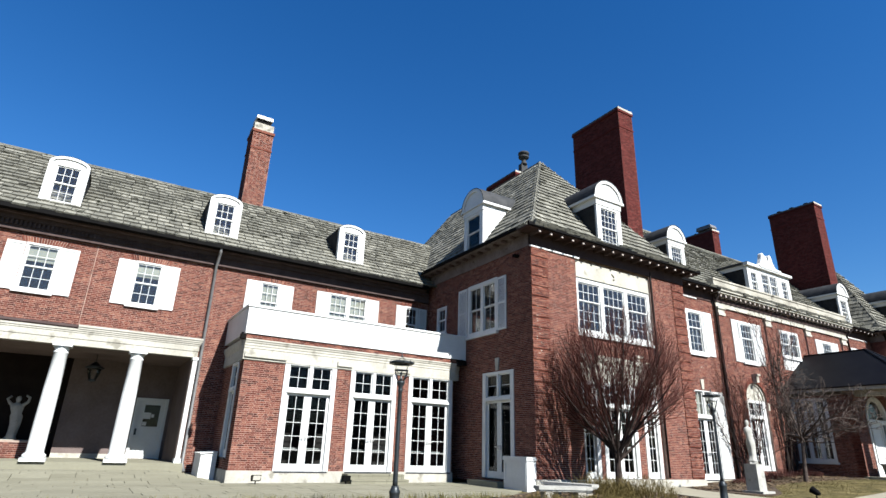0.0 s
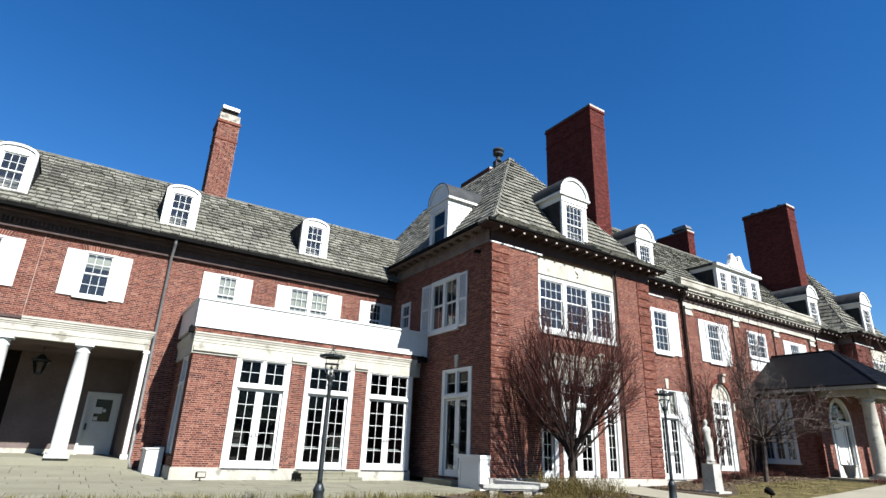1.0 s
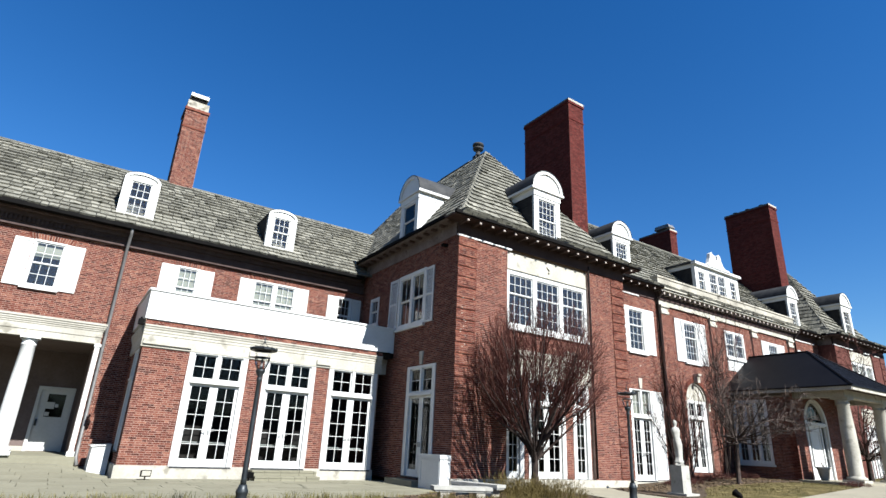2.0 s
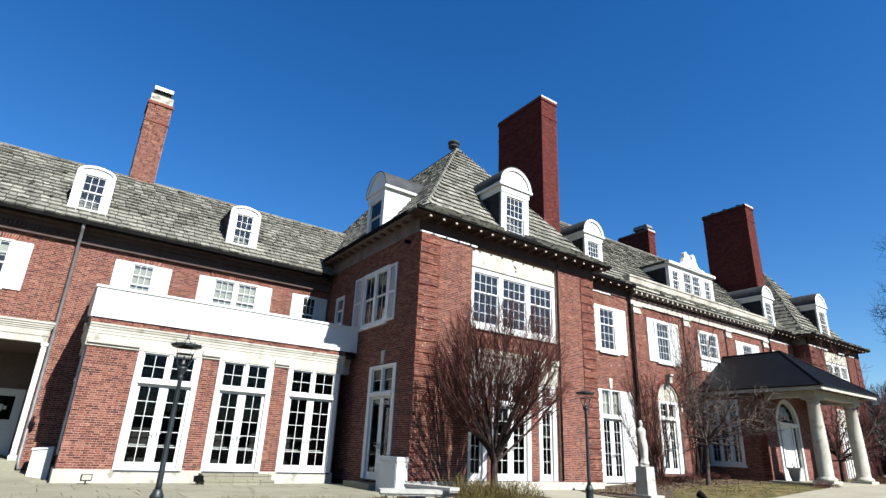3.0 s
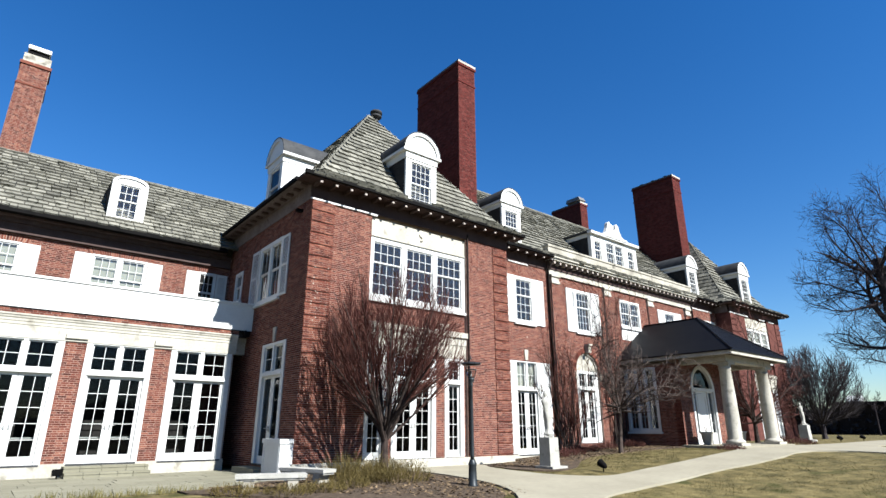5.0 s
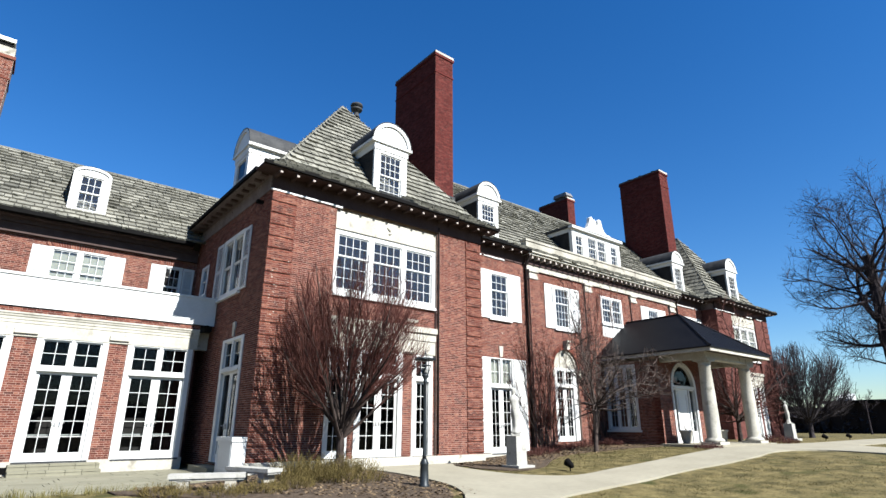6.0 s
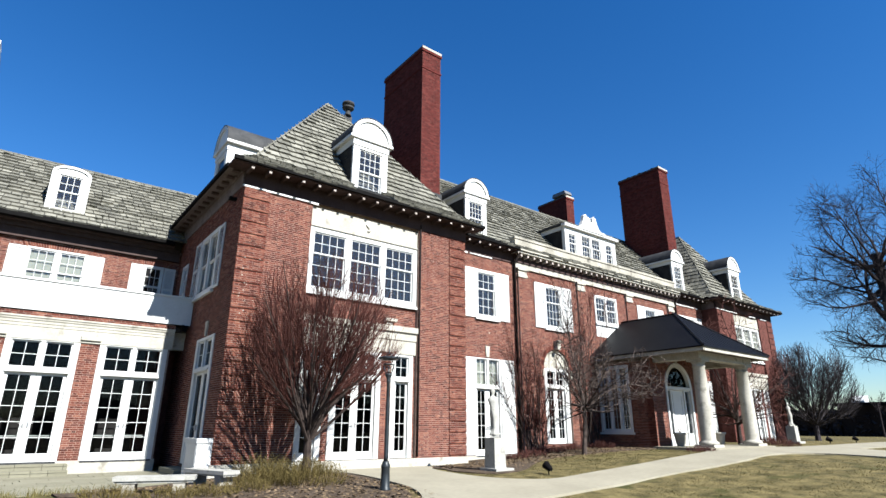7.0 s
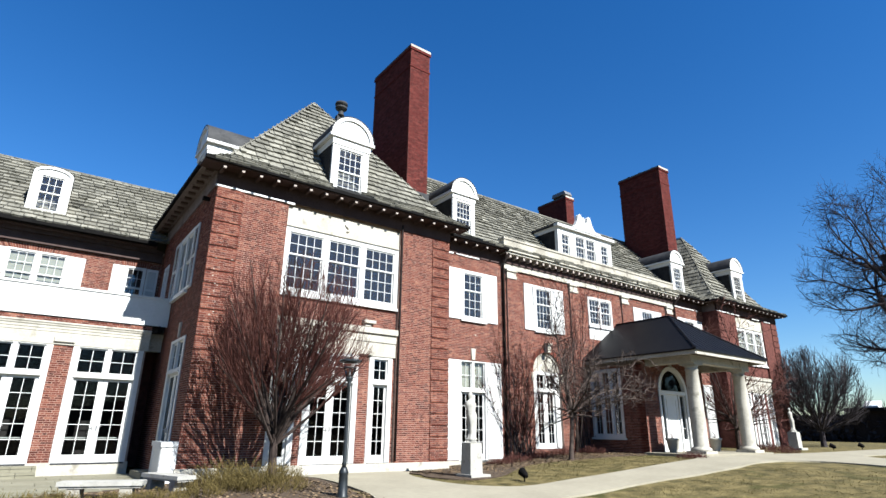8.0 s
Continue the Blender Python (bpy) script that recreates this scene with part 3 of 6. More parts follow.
def chimney(parent, x0, x1, y0, y1, z0, z1, seed, stone=0.12, bands=2, bricks=None):
    """A brick stack with corbelled courses and a stone cap."""
    m = Mesh().box(south(0), x0, x1, -y1, -y0, z0, z1 - stone)
    c = part("chimney", m, STACKCORE if bricks else MORTAR, parent, "tall red brick chimney stack")
    lay_bricks(c, south(y0), x0, x1, z0, z1 - stone, seed=seed, material=bricks)
    lay_bricks(c, west(x0), -y1, -y0, z0, z1 - stone, seed=seed + 1, material=bricks)
    for i in range(bands):
        z = z1 - stone - 0.14 - 0.95 * i
        o = 0.05 if i == 0 else 0.03
        collar = Mesh().box(south(0), x0 - o, x1 + o, -y1 - o, -y0 + o, z, z + (0.14 if i == 0 else 0.07))
        part("collar", collar, bricks or BRICK, c)
    part("cap", Mesh().box(south(0), x0 - 0.03, x1 + 0.03, -y1 - 0.03, -y0 + 0.03, z1 - stone, z1), FLAUNCH if bricks else STONE, c, "sooty mortar cap" if bricks else "weathered pale stone cap")
    if bricks:
        rng = random.Random(seed)
        part("coping_stone", Mesh().box(south(0), x0 - 0.02, x1 + 0.035, -y0 - 0.5, -y0 + 0.035, z1 - stone - 0.02, z1 + 0.012), STONE, c, "pale stone at the sunny end of the cap")
        y = y0 + 0.75
        while y < y1 - 0.4:
            part("flue", Mesh().lathe(((x0 + x1) / 2, y, z1 - 0.01), [(0.17, 0), (0.17, rng.uniform(0.06, 0.2)), (0.13, 0.2), (0.13, 0.02)], 12), FLAUNCH, c)
            y += rng.uniform(0.7, 0.95)
    return c


def shell(parent, x0, x1, y0, y1, levels):
    """Plain inner floors and back and side walls, which close the rooms behind the windows."""
    m = Mesh()
    for z in levels:
        m.box(south(0), x0, x1, -y1, -y0, z, z + 0.12)
    m.box(south(0), x0, x1, -y1 - 0.2, -y1, 0, levels[-1])
    m.box(south(0), x0, x1, -y0 - 4.2, -y0 - 4.0, 0, levels[-1])
    m.box(south(0), x0 - 0.02, x0 + 0.1, -y1, -y0, 0, levels[-1]).box(south(0), x1 - 0.1, x1 + 0.02, -y1, -y0, 0, levels[-1])
    part("inner_shell", m, ROOM, parent, "inner floors and walls, near-black for the darkness indoors")


FRONT = 14.77


def pavilion(x0, x1, bay, near, label):
    """A brick end pavilion: two floors, a recessed glazed bay, a bell-cast hipped roof."""
    h = thing("house", label, "building", "wings of the mansion")
    b0, b1 = bay
    F, B, W = south(FRONT), south(FRONT + 0.12), west(x0)
    k = (b1 - b0) / 4.32

    def at(u):
        return b0 + (u - 14.83) * k
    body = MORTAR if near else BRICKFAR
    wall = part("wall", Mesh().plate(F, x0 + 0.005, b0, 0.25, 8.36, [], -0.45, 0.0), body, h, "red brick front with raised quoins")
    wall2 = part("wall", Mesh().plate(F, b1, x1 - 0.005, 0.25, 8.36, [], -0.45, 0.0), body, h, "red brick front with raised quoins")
    doors = [(b0, at(15.70)), (at(15.93), at(17.75)), (at(18.16), at(19.05))]
    holes = [(a, b, 0.25, 3.62) for a, b in doors] + [(b0, b1, 5.35, 7.55)]
    bay_wall = part("wall", Mesh().plate(B, b0, b1, 0.25, 8.36, holes, -0.4, 0.0), body, h, "recessed red brick bay")
    west_holes = [(-18.80, -16.78, 5.40, 7.56), (-17.7, -15.82, 0.15, 3.86), (-21.3, -20.5, 5.9, 7.1)] if near else []
    side = part("wall", Mesh().plate(W, -22.2, -FRONT - 0.006, 0.0, 8.36, west_holes, -0.4, 0.0), body, h, "shaded red brick side")
    part("wall", Mesh().box(east(x1), FRONT + 0.006, 22.2, -0.4, 0.0, 0.0, 8.36), body, h, "red brick side")
    if near:
        lay_bricks(wall, F, x0, b0, 0.25, 8.36, quoins=((x0, x0 + 0.80),), seed=11)
        lay_bricks(wall2, F, b1, x1, 0.25, 8.36, quoins=((x1 - 0.80, x1),), pieces=300, seed=12)
        lay_bricks(bay_wall, B, b0, b1, 0.25, 8.36, holes + [(b0, b1, 3.62, 4.57), (b0, b1, 7.5, 8.3)], seed=13)
        lay_bricks(side, W, -22.2, -FRONT, 0.0, 8.36, west_holes, seed=14)
        for u, host in ((x0, wall), (x1 - 0.80, wall2)):
            for i in range(21):
                part("quoin", Mesh().box(F, u + 0.012, u + 0.785, 0.0, 0.0295, 0.25 + COURSE * (6 * i + 1), 0.25 + COURSE * (6 * i + 6) - 0.012), MORTAR, host)
    else:
        for u, host in ((x0, wall), (x1 - 0.80, wall2)):
            for i in range(20):
                part("quoin", Mesh().box(F, u, u + 0.80, 0.0, 0.04, 0.32 + 0.4 * i, 0.66 + 0.4 * i), BRICKFAR, host)
    part("plinth", Mesh().box(F, x0 - 0.03, x1 + 0.03, -0.4, 0.06, -0.3, 0.25), STONE, h, "pale stone base course")
    sash_window(h, B, b0, b1, 5.35, 7.55, 3, 4, (2, 3), casing=0.17, mull=0.2, blind=0.0 if near else 0.9)
    part("stone_panel", Mesh().plate(B, b0 + 0.02, b1 - 0.02, 7.55, 8.20, [], 0.0, 0.05).box(B, b0 + 0.02, b1 - 0.02, 0.05, 0.075, 7.55, 7.60), STONE, h, "pale stone panel over the window")
    orn = Mesh().tube([B.p((b0 + b1) / 2 + 0.08 * math.sin(t * 0.9), 0.07, 7.78 + 0.05 * t) for t in range(6)], [0.035, 0.05, 0.045, 0.035, 0.03, 0.015], 6)
    part("carved_ornament", orn, STONE, h)
    for i, (a, b) in enumerate(doors):
        french_door(h, B, a, b, 0.25, 3.62, 2.74, leaves=2 if i == 1 else 1, casing=0.17)
    ent = Mesh().box(B, b0, b1, -0.05, 0.06, 3.62, 4.10).box(B, b0, b1 + 0.03, -0.05, 0.16, 4.38, 4.57).box(B, b0, b1, -0.05, 0.09, 4.10, 4.38)
    for a, b in ((doors[0][1], doors[1][0]), (doors[1][1], doors[2][0])):
        ent.box(B, a - 0.03, b + 0.03, 0.06, 0.12, 3.66, 3.74)
    part("entablature", ent, STONE, h, "pale stone entablature over the doors")
    eaves(h, F, x0 - 0.03, x1 + 0.03, 8.78, 0.55, ends=(0.54, 0.54))
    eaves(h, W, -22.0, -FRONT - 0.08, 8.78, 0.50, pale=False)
    mid = (x0 + x1) / 2
    kick, top, tip = ((0.75, 0.58), 15.08, 19.0) if near else ((0.95, 0.46), 14.77, 18.5)
    roof = hip_roof(h, x0 - 0.47, x1 + 0.47, FRONT - 0.60, 8.88, *kick, top, tip, 27.5, pieces=300 if near else 0, seed=int(x0), gaps=((mid - 0.79 - x0 + 0.47, mid + 0.63 - x0 + 0.47),) if near else ())
    if near:
        barrel_dormer(h, south(14.72), mid - 0.08, 9.0, spring=11.31)
    else:
        barrel_dormer(h, south(15.22), mid + 0.36, 9.32)
    shell(h, x0 + 0.42, x1 - 0.42, FRONT + 0.62, 23.0, (0.05, 4.2, 8.3))
    return h, W, roof, mid


tower, TW, tower_roof, tmid = pavilion(12.56, 21.39, (14.83, 19.15), True, "red brick pavilion with quoins and steep hipped slate roof")
sash_window(tower, TW, -18.80, -16.78, 5.40, 7.56, 2, 2, (1, 1), casing=0.15, mull=0.18, blind=0.0)
for y in (-18.35, -17.25):
    part("curtain", Mesh().tube([TW.p(y, -0.3, 5.5), TW.p(y + 0.03, -0.3, 5.9), TW.p(y - 0.02, -0.3, 6.2)], [0.16, 0.13, 0.10], 9), BLIND, tower, "white bundled curtain behind the glass")
shutter(tower, TW, -19.50, -18.84, 5.44, 7.52)
shutter(tower, TW, -16.74, -16.20, 5.40, 7.50)
sash_window(tower, TW, -21.3, -20.5, 5.9, 7.1, cols=2, rows=(1, 1))
french_door(tower, TW, -17.7, -15.82, 0.15, 3.86, 2.85, cols=1, rows=1, casing=0.2)
keystone(tower, TW, -16.78, 3.9, 4.36)
part("wall_floodlight", Mesh().box(TW, -15.55, -15.4, 0.0, 0.22, 8.0, 8.1), GUTTER, tower, "small dark floodlight")
rng = random.Random(44)
drips = Mesh()
for i in range(22):
    u, w = 12.75 + abs(rng.gauss(0, 0.28)), rng.uniform(4.3, 6.1)
    r = rng.uniform(0.008, 0.03)
    drips.prism(south(FRONT), [(u + r * rng.uniform(0.6, 1.2) * math.cos(k), w + r * rng.uniform(0.5, 1.0) * math.sin(k)) for k in (0, 1.05, 2.1, 3.14, 4.2, 5.2)], 0.0, 0.042)
part("paint_drips", drips, STONE, tower, "white paint splashes on the brick corner", kind="stuff")
barrel_dormer(tower, west(12.74), -18.77, 9.3, spring=11.35, pale=True)
chimney(tower, 20.55, 21.62, 16.72, 20.05, 9.5, 18.55, 21, bricks=SOOTY)
back_stack = chimney(tower, 20.2, 21.5, 24.9, 28.0, 12.0, 18.2, 23, bands=1, bricks=SOOTY)
part("lead_saddle", Mesh().box(south(0), 20.75, 21.25, -25.25, -24.93, 18.2, 18.9), LEAD, back_stack, "grey metal base under the pot")
vent = Mesh().lathe((21.0, 25.0, 18.9), [(0.22, 0), (0.2, 0.1), (0.15, 0.15), (0.15, 0.42), (0.33, 0.46), (0.36, 0.56), (0.24, 0.62), (0.24, 0.70), (0.38, 0.74), (0.36, 0.86), (0.12, 0.98)], 14)
part("chimney_pot", vent, LEAD, back_stack, "grey metal chimney pot with a cowl", smooth=True)
part("flashing", Mesh().box(south(0), 20.5, 21.68, -16.8, -16.66, 10.6, 11.1), LEAD, tower)
pipe_run("downpipe", tower, [(19.2, 14.72, 8.5), (19.2, 14.72, 0.3)], 0.032, BROWN, "dark downpipe beside the bay")
part("bulkhead_light", Mesh().box(south(14.89), 17.8, 18.25, 0.0, 0.2, 4.70, 4.80).box(south(14.89), 17.85, 18.1, 0.0, 0.12, 4.60, 4.70), STONE, tower, "beige bulkhead lamp")
part("doorstep", Mesh().box(TW, -17.9, -16.1, 0.0, 0.55, -0.2, 0.08), PAVER, tower, "stone doorstep")


# ---- main block ----
AX, MAIN = 31.65, 15.68
main = thing("house", "long red brick main block with white shutters and stone parapet", "building", "wings of the mansion")
F = south(MAIN)


def mirrored(u):
    return 2 * AX - u


openings = []
for c in (23.35, 27.58, mirrored(27.58), mirrored(23.35)):
    openings.append((c - 0.62, c + 0.62, 5.58, 7.66))
openings.append((30.72, 32.58, 5.58, 7.70))
FD = [(22.62, 24.02, 0.18, 3.92), (mirrored(24.02), mirrored(22.62), 0.4, 3.92)]
AR = [(26.72, 28.44, 0.55, 3.78), (mirrored(28.44), mirrored(26.72), 0.55, 3.78)]
arches = [((a + b) / 2, 3.78, 0.86) for a, b, c, d in AR]
plate_holes = openings + FD + [(a, b, c, 3.78 + 0.86) for a, b, c, d in AR]
wall = part("wall", Mesh().plate(F, 21.39, 41.6, 0.0, 8.36, plate_holes, -0.45, 0.0), MORTAR, main, "red brick front with shuttered windows")
fill = Mesh()
for cu, cw, r in arches:
    pts = arc(cu, cw, r, 180, 0, 20)
    fill.band(F, pts, [(u, cw + r) for u, w in pts], -0.45, 0.0)
part("arch_spandrel", fill, MORTAR, wall)
lay_bricks(wall, F, 21.39, 41.6, 0.0, 8.36, openings + FD + AR + [(25.0, 38.3, 8.14, 8.36)], arches=arches, seed=31)
ring = Mesh()
for cu, cw, r in arches:
    for i in range(26):
        t0, t1 = 180 * i / 26 + 0.5, 180 * (i + 1) / 26 - 0.5
        ring.band(F, arc(cu, cw, r, t0, t1, 1), arc(cu, cw, r + 0.21, t0, t1, 1), 0.0, 0.014)
part("arch_ring", ring, BRICK, wall, kind="stuff")
for i, (a, b, c, d) in enumerate(openings):
    if i < 4:
        sash_window(main, F, a, b, c, d, cols=4 if i in (1, 2) else 3, rows=(2, 3), casing=0.13, blind=0.0)
        shutter(main, F, a - 0.66, a - 0.02, c - 0.02, d)
        shutter(main, F, b + 0.02, b + 0.68, c - 0.02, d)
    else:
        sash_window(main, F, a, b, 6.25, d, 2, 3, (2, 2), casing=0.11)
        part("apron_panel", Mesh().plate(F, a, b, c, 6.16, [], -0.1, 0.02), WHITE, main, "white panel under the window")
for a, b, c, d in FD:
    french_door(main, F, a, b, c, d, 2.75, casing=0.08, top_glass=GLASS)
    shutter(main, F, b + 0.02, b + 0.78, c + 0.05, d)
    shutter(main, F, a - 0.78, a - 0.02, c + 0.05, d)
    keystone(main, F, (a + b) / 2, 3.98, 4.42)
    part("blind", Mesh().box(F, a + 0.1, b - 0.1, -0.15, -0.142, 2.86, d - 0.05), PALEBLIND, main, "pale blind behind the transom")
for (a, b, c, d), (cu, cw, r) in zip(AR, arches):
    door = french_door(main, F, a + 0.02, b - 0.02, c, d, 2.95, casing=0.27, v=-0.12)
    part("tympanum", Mesh().prism(F, arc(cu, cw, r - 0.01, 0, 180, 20), -0.3, -0.13).band(F, arc(cu, cw, r - 0.10, 0, 180, 20), arc(cu, cw, r - 0.01, 0, 180, 20), -0.13, -0.07), STONE, door, "blank pale stone tympanum")
    part("key_bracket", Mesh().box(F, cu - 0.10, cu + 0.10, 0.0, 0.22, 4.62, 4.95).box(F, cu - 0.14, cu + 0.14, 0.0, 0.30, 4.95, 5.03), STONE, main, "carved stone bracket over the arch")
    for u in (a - 0.13, b + 0.02):
        part("impost", Mesh().box(F, u, u + 0.11, 0.0, 0.05, 3.35, 3.7), STONE, door)
part("plinth", Mesh().box(F, 21.39, 41.6, -0.3, 0.05, -0.3, 0.2), STONE, main, "pale stone base course")
for c in (25.5, 29.62, mirrored(29.62), mirrored(25.5)):
    p = part("pilaster", Mesh().box(F, c - 0.27, c + 0.27, 0.0, 0.09, 0.3, 7.7), MORTAR, main, "flat brick pilaster with a stone capital")
    lay_bricks(p, F, c - 0.27, c + 0.27, 0.3, 7.7, v=0.09, seed=int(c))
    part("capital", Mesh().box(F, c - 0.30, c + 0.30, 0.0, 0.14, 7.7, 7.82).box(F, c - 0.27, c + 0.27, 0.0, 0.11, 7.82, 8.02).box(F, c - 0.33, c + 0.33, 0.0, 0.17, 8.02, 8.12), STONE, p)
L0, L1 = 24.98, mirrored(24.98)
part("entablature", Mesh().box(F, L0, L1, 0.0, 0.08, 8.12, 8.36), STONE, main, "pale stone frieze")
part("cornice", Mesh().box(F, L0 - 0.1, L1 + 0.1, -0.05, 0.45, 8.72, 8.82).box(F, L0 - 0.14, L1 + 0.14, -0.05, 0.53, 8.82, 8.96).box(F, L0 - 0.05, L1 + 0.05, -0.05, 0.30, 8.96, 9.04), STONE, main, "projecting stone cornice with small blocks")
# The dark face paints the shadow below the cornice.
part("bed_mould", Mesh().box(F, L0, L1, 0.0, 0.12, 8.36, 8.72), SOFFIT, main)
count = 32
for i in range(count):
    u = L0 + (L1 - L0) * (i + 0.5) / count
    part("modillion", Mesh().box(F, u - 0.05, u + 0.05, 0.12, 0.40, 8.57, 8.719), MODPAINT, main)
part("parapet", Mesh().box(F, L0, L1, -0.12, 0.22, 9.04, 9.45).box(F, L0 - 0.04, L1 + 0.04, -0.16, 0.26, 9.45, 9.54), PARAPET, main, "stained pale stone parapet")
for u0, u1 in ((21.42, L0), (L1, 41.5)):
    eaves(main, F, u0, u1, 8.78, 0.48)
pipe_run("downpipe", main, [(25.0, MAIN - 0.5, 8.7), (25.0, MAIN - 0.1, 8.3), (25.0, MAIN - 0.1, 0.2)], 0.055, BROWN, "dark brown downpipe")
pipe_run("downpipe", main, [(L1, MAIN - 0.5, 8.7), (L1, MAIN - 0.1, 8.3), (L1, MAIN - 0.1, 0.2)], 0.055, BROWN, "dark brown downpipe")
# roof of the main block
E0, K, R = (15.15, 8.88), (16.0, 9.35), (20.4, 14.0)
rm = Mesh()
rm.poly((17, E0[0], E0[1]), (46, E0[0], E0[1]), (46, K[0], K[1]), (17, K[0], K[1]))
rm.poly((17, K[0], K[1]), (46, K[0], K[1]), (46, R[0], R[1]), (17, R[0], R[1]))
rm.poly((17, R[0], R[1]), (46, R[0], R[1]), (46, 26, 8.5), (17, 26, 8.5))
main_roof = part("roof", rm, UNDER, main, "long weathered slate roof")
lay_slates(main_roof, (20.9, E0[0], E0[1]), (1, 0, 0), (0, K[0] - E0[0], K[1] - E0[1]), 3, lambda s: (0, 21.3), 0, 41, gaps=((1.62, 2.86), (18.4, 19.64)))
lay_slates(main_roof, (19.0, K[0], K[1]), (1, 0, 0), (0, R[0] - K[0], R[1] - K[1]), 18, lambda s: (0, 26.0), 300, 42)
part("ridge_cap", Mesh().tube([Vector((19, R[0], R[1] + 0.02)), Vector((46, R[0], R[1] + 0.02))], [0.07, 0.07], 6), SLATE, main_roof)
for c in (23.14, 39.92):
    barrel_dormer(main, south(16.02), c, 9.24, small=0.86, spring=11.31)
stack = chimney(main, 40.45, 41.5, 16.7, 19.85, 9.5, 18.35, 51, bricks=SOOTY)
part("flashing", Mesh().box(south(0), 40.41, 41.54, -19.9, -16.66, 9.6, 11.2), GUTTER, stack, "dark lead apron at the foot")
for y in (17.4, 18.4, 19.3):
    part("chimney_pot", Mesh().lathe((40.98, y, 18.35), [(0.2, 0), (0.2, 0.06), (0.15, 0.1), (0.14, 0.22), (0.17, 0.25), (0.12, 0.27)], 12), GUTTER, stack, "low dark chimney pot", smooth=True)
chimney(main, 38.9, 39.75, 23.5, 26.3, 11.0, 18.1, 53, bands=1, bricks=SOOTY)
hood = Mesh().hexa2([(38.95, 23.55, 18.32), (39.75, 23.55, 18.32), (39.75, 24.9, 18.32), (38.95, 24.9, 18.32)], [(39.0, 23.7, 18.62), (39.7, 23.7, 18.62), (39.7, 24.85, 18.62), (39.0, 24.85, 18.62)])
for x in (39.05, 39.6):
    hood.box(south(0), x, x + 0.05, -24.8, -24.75, 18.1, 18.33).box(south(0), x, x + 0.05, -23.75, -23.7, 18.1, 18.33)
part("chimney_hood", hood, PIPE, main, "grey sheet-metal hood on short legs")
# triple dormer with a scrolled gable
D, dc = south(15.98), 31.30
dm = part("dormer", Mesh().plate(D, dc - 2.13, dc + 2.13, 9.2, 11.22, [(dc - 1.9, dc - 1.2, 9.75, 10.9), (dc - 0.85, dc + 0.85, 9.75, 11.0), (dc + 1.2, dc + 1.9, 9.75, 10.9)], -0.2, 0.0), WHITE, main, "wide white triple dormer with a scrolled gable")
sash_window(dm, D, dc - 1.9, dc - 1.2, 9.75, 10.9, cols=2, rows=(2, 2), casing=0.07, sill=False, host=dm, v=-0.03)
sash_window(dm, D, dc + 1.2, dc + 1.9, 9.75, 10.9, cols=2, rows=(2, 2), casing=0.07, sill=False, host=dm, v=-0.03)
sash_window(dm, D, dc - 0.85, dc + 0.85, 9.75, 11.0, 2, 3, (2, 2), casing=0.07, sill=False, host=dm, v=-0.03)
part("dormer_lining", Mesh().box(D, dc - 2.0, dc + 2.0, -0.9, -0.85, 9.2, 11.2), ROOM, dm)
for u in (dc - 2.13, dc + 2.06):
    part("cheek", Mesh().box(D, u, u + 0.07, -3.2, -0.2, 9.0, 11.0), DARKSLATE, dm, "slate-hung cheek with its shade in the colour")
part("cheek_frieze", Mesh().box(D, dc - 2.16, dc + 2.16, -3.3, -0.2, 11.0, 11.22), WHITE, dm)
part("dormer_roof", Mesh().box(D, dc - 2.25, dc + 2.25, -3.4, 0.12, 11.22, 11.34), LEAD, dm)
part("cornice", Mesh().box(D, dc - 2.27, dc + 2.27, -0.1, 0.16, 11.16, 11.30).box(D, dc - 1.05, dc + 1.05, -0.1, 0.2, 11.24, 11.36), WHITE, dm)
gable = [(dc - 1.05, 11.30), (dc + 1.05, 11.30), (dc + 0.95, 11.45), (dc + 0.75, 11.55), (dc + 0.58, 11.85), (dc + 0.5, 12.15), (dc + 0.35, 12.25), (dc + 0.22, 12.12), (dc + 0.2, 11.9),
         (dc, 11.8), (dc - 0.2, 11.9), (dc - 0.22, 12.12), (dc - 0.35, 12.25), (dc - 0.5, 12.15), (dc - 0.58, 11.85), (dc - 0.75, 11.55), (dc - 0.95, 11.45)]
part("scrolled_gable", Mesh().prism(D, gable, -0.15, 0.05).lathe(D.p(dc, -0.05, 11.78), [(0.05, 0), (0.09, 0.08), (0.11, 0.2), (0.06, 0.32), (0.02, 0.4)], 12), WHITE, dm, "carved white scroll gable with a finial")
shell(main, 21.6, 41.4, MAIN + 0.6, 22.0, (0.1, 4.3, 8.3))

# ---- east pavilion ----
pavilion(41.58, 49.2, (43.72, 47.2), False, "distant red brick pavilion with steep hipped slate roof")


# ---- entrance porch ----
porch = thing("entrance_porch", "brick entrance porch with black metal hipped roof and columns", "porch")
PW, PF = west(30.3), south(12.7)
win = (-15.5, -13.82, 1.05, 4.0)
wl = part("wall", Mesh().plate(PW, -MAIN, -12.706, 0.2, 4.15, [win], -0.35, 0.0), MORTAR, porch, "shaded red brick side")
lay_bricks(wl, PW, -MAIN, -12.7, 0.35, 4.15, [win], seed=61)
dcx, dr = 32.45, 1.12
fr = part("wall", Mesh().plate(PF, 30.3, 35.1, 0.2, 4.35, [(dcx - dr, dcx + dr, 0.5, 3.0 + dr)], -0.35, 0.0), MORTAR, porch, "red brick front round the arched door")
pts = arc(dcx, 3.0, dr, 180, 0, 22)
part("arch_spandrel", Mesh().band(PF, pts, [(u, 3.0 + dr) for u, w in pts], -0.35, 0.0), MORTAR, fr)
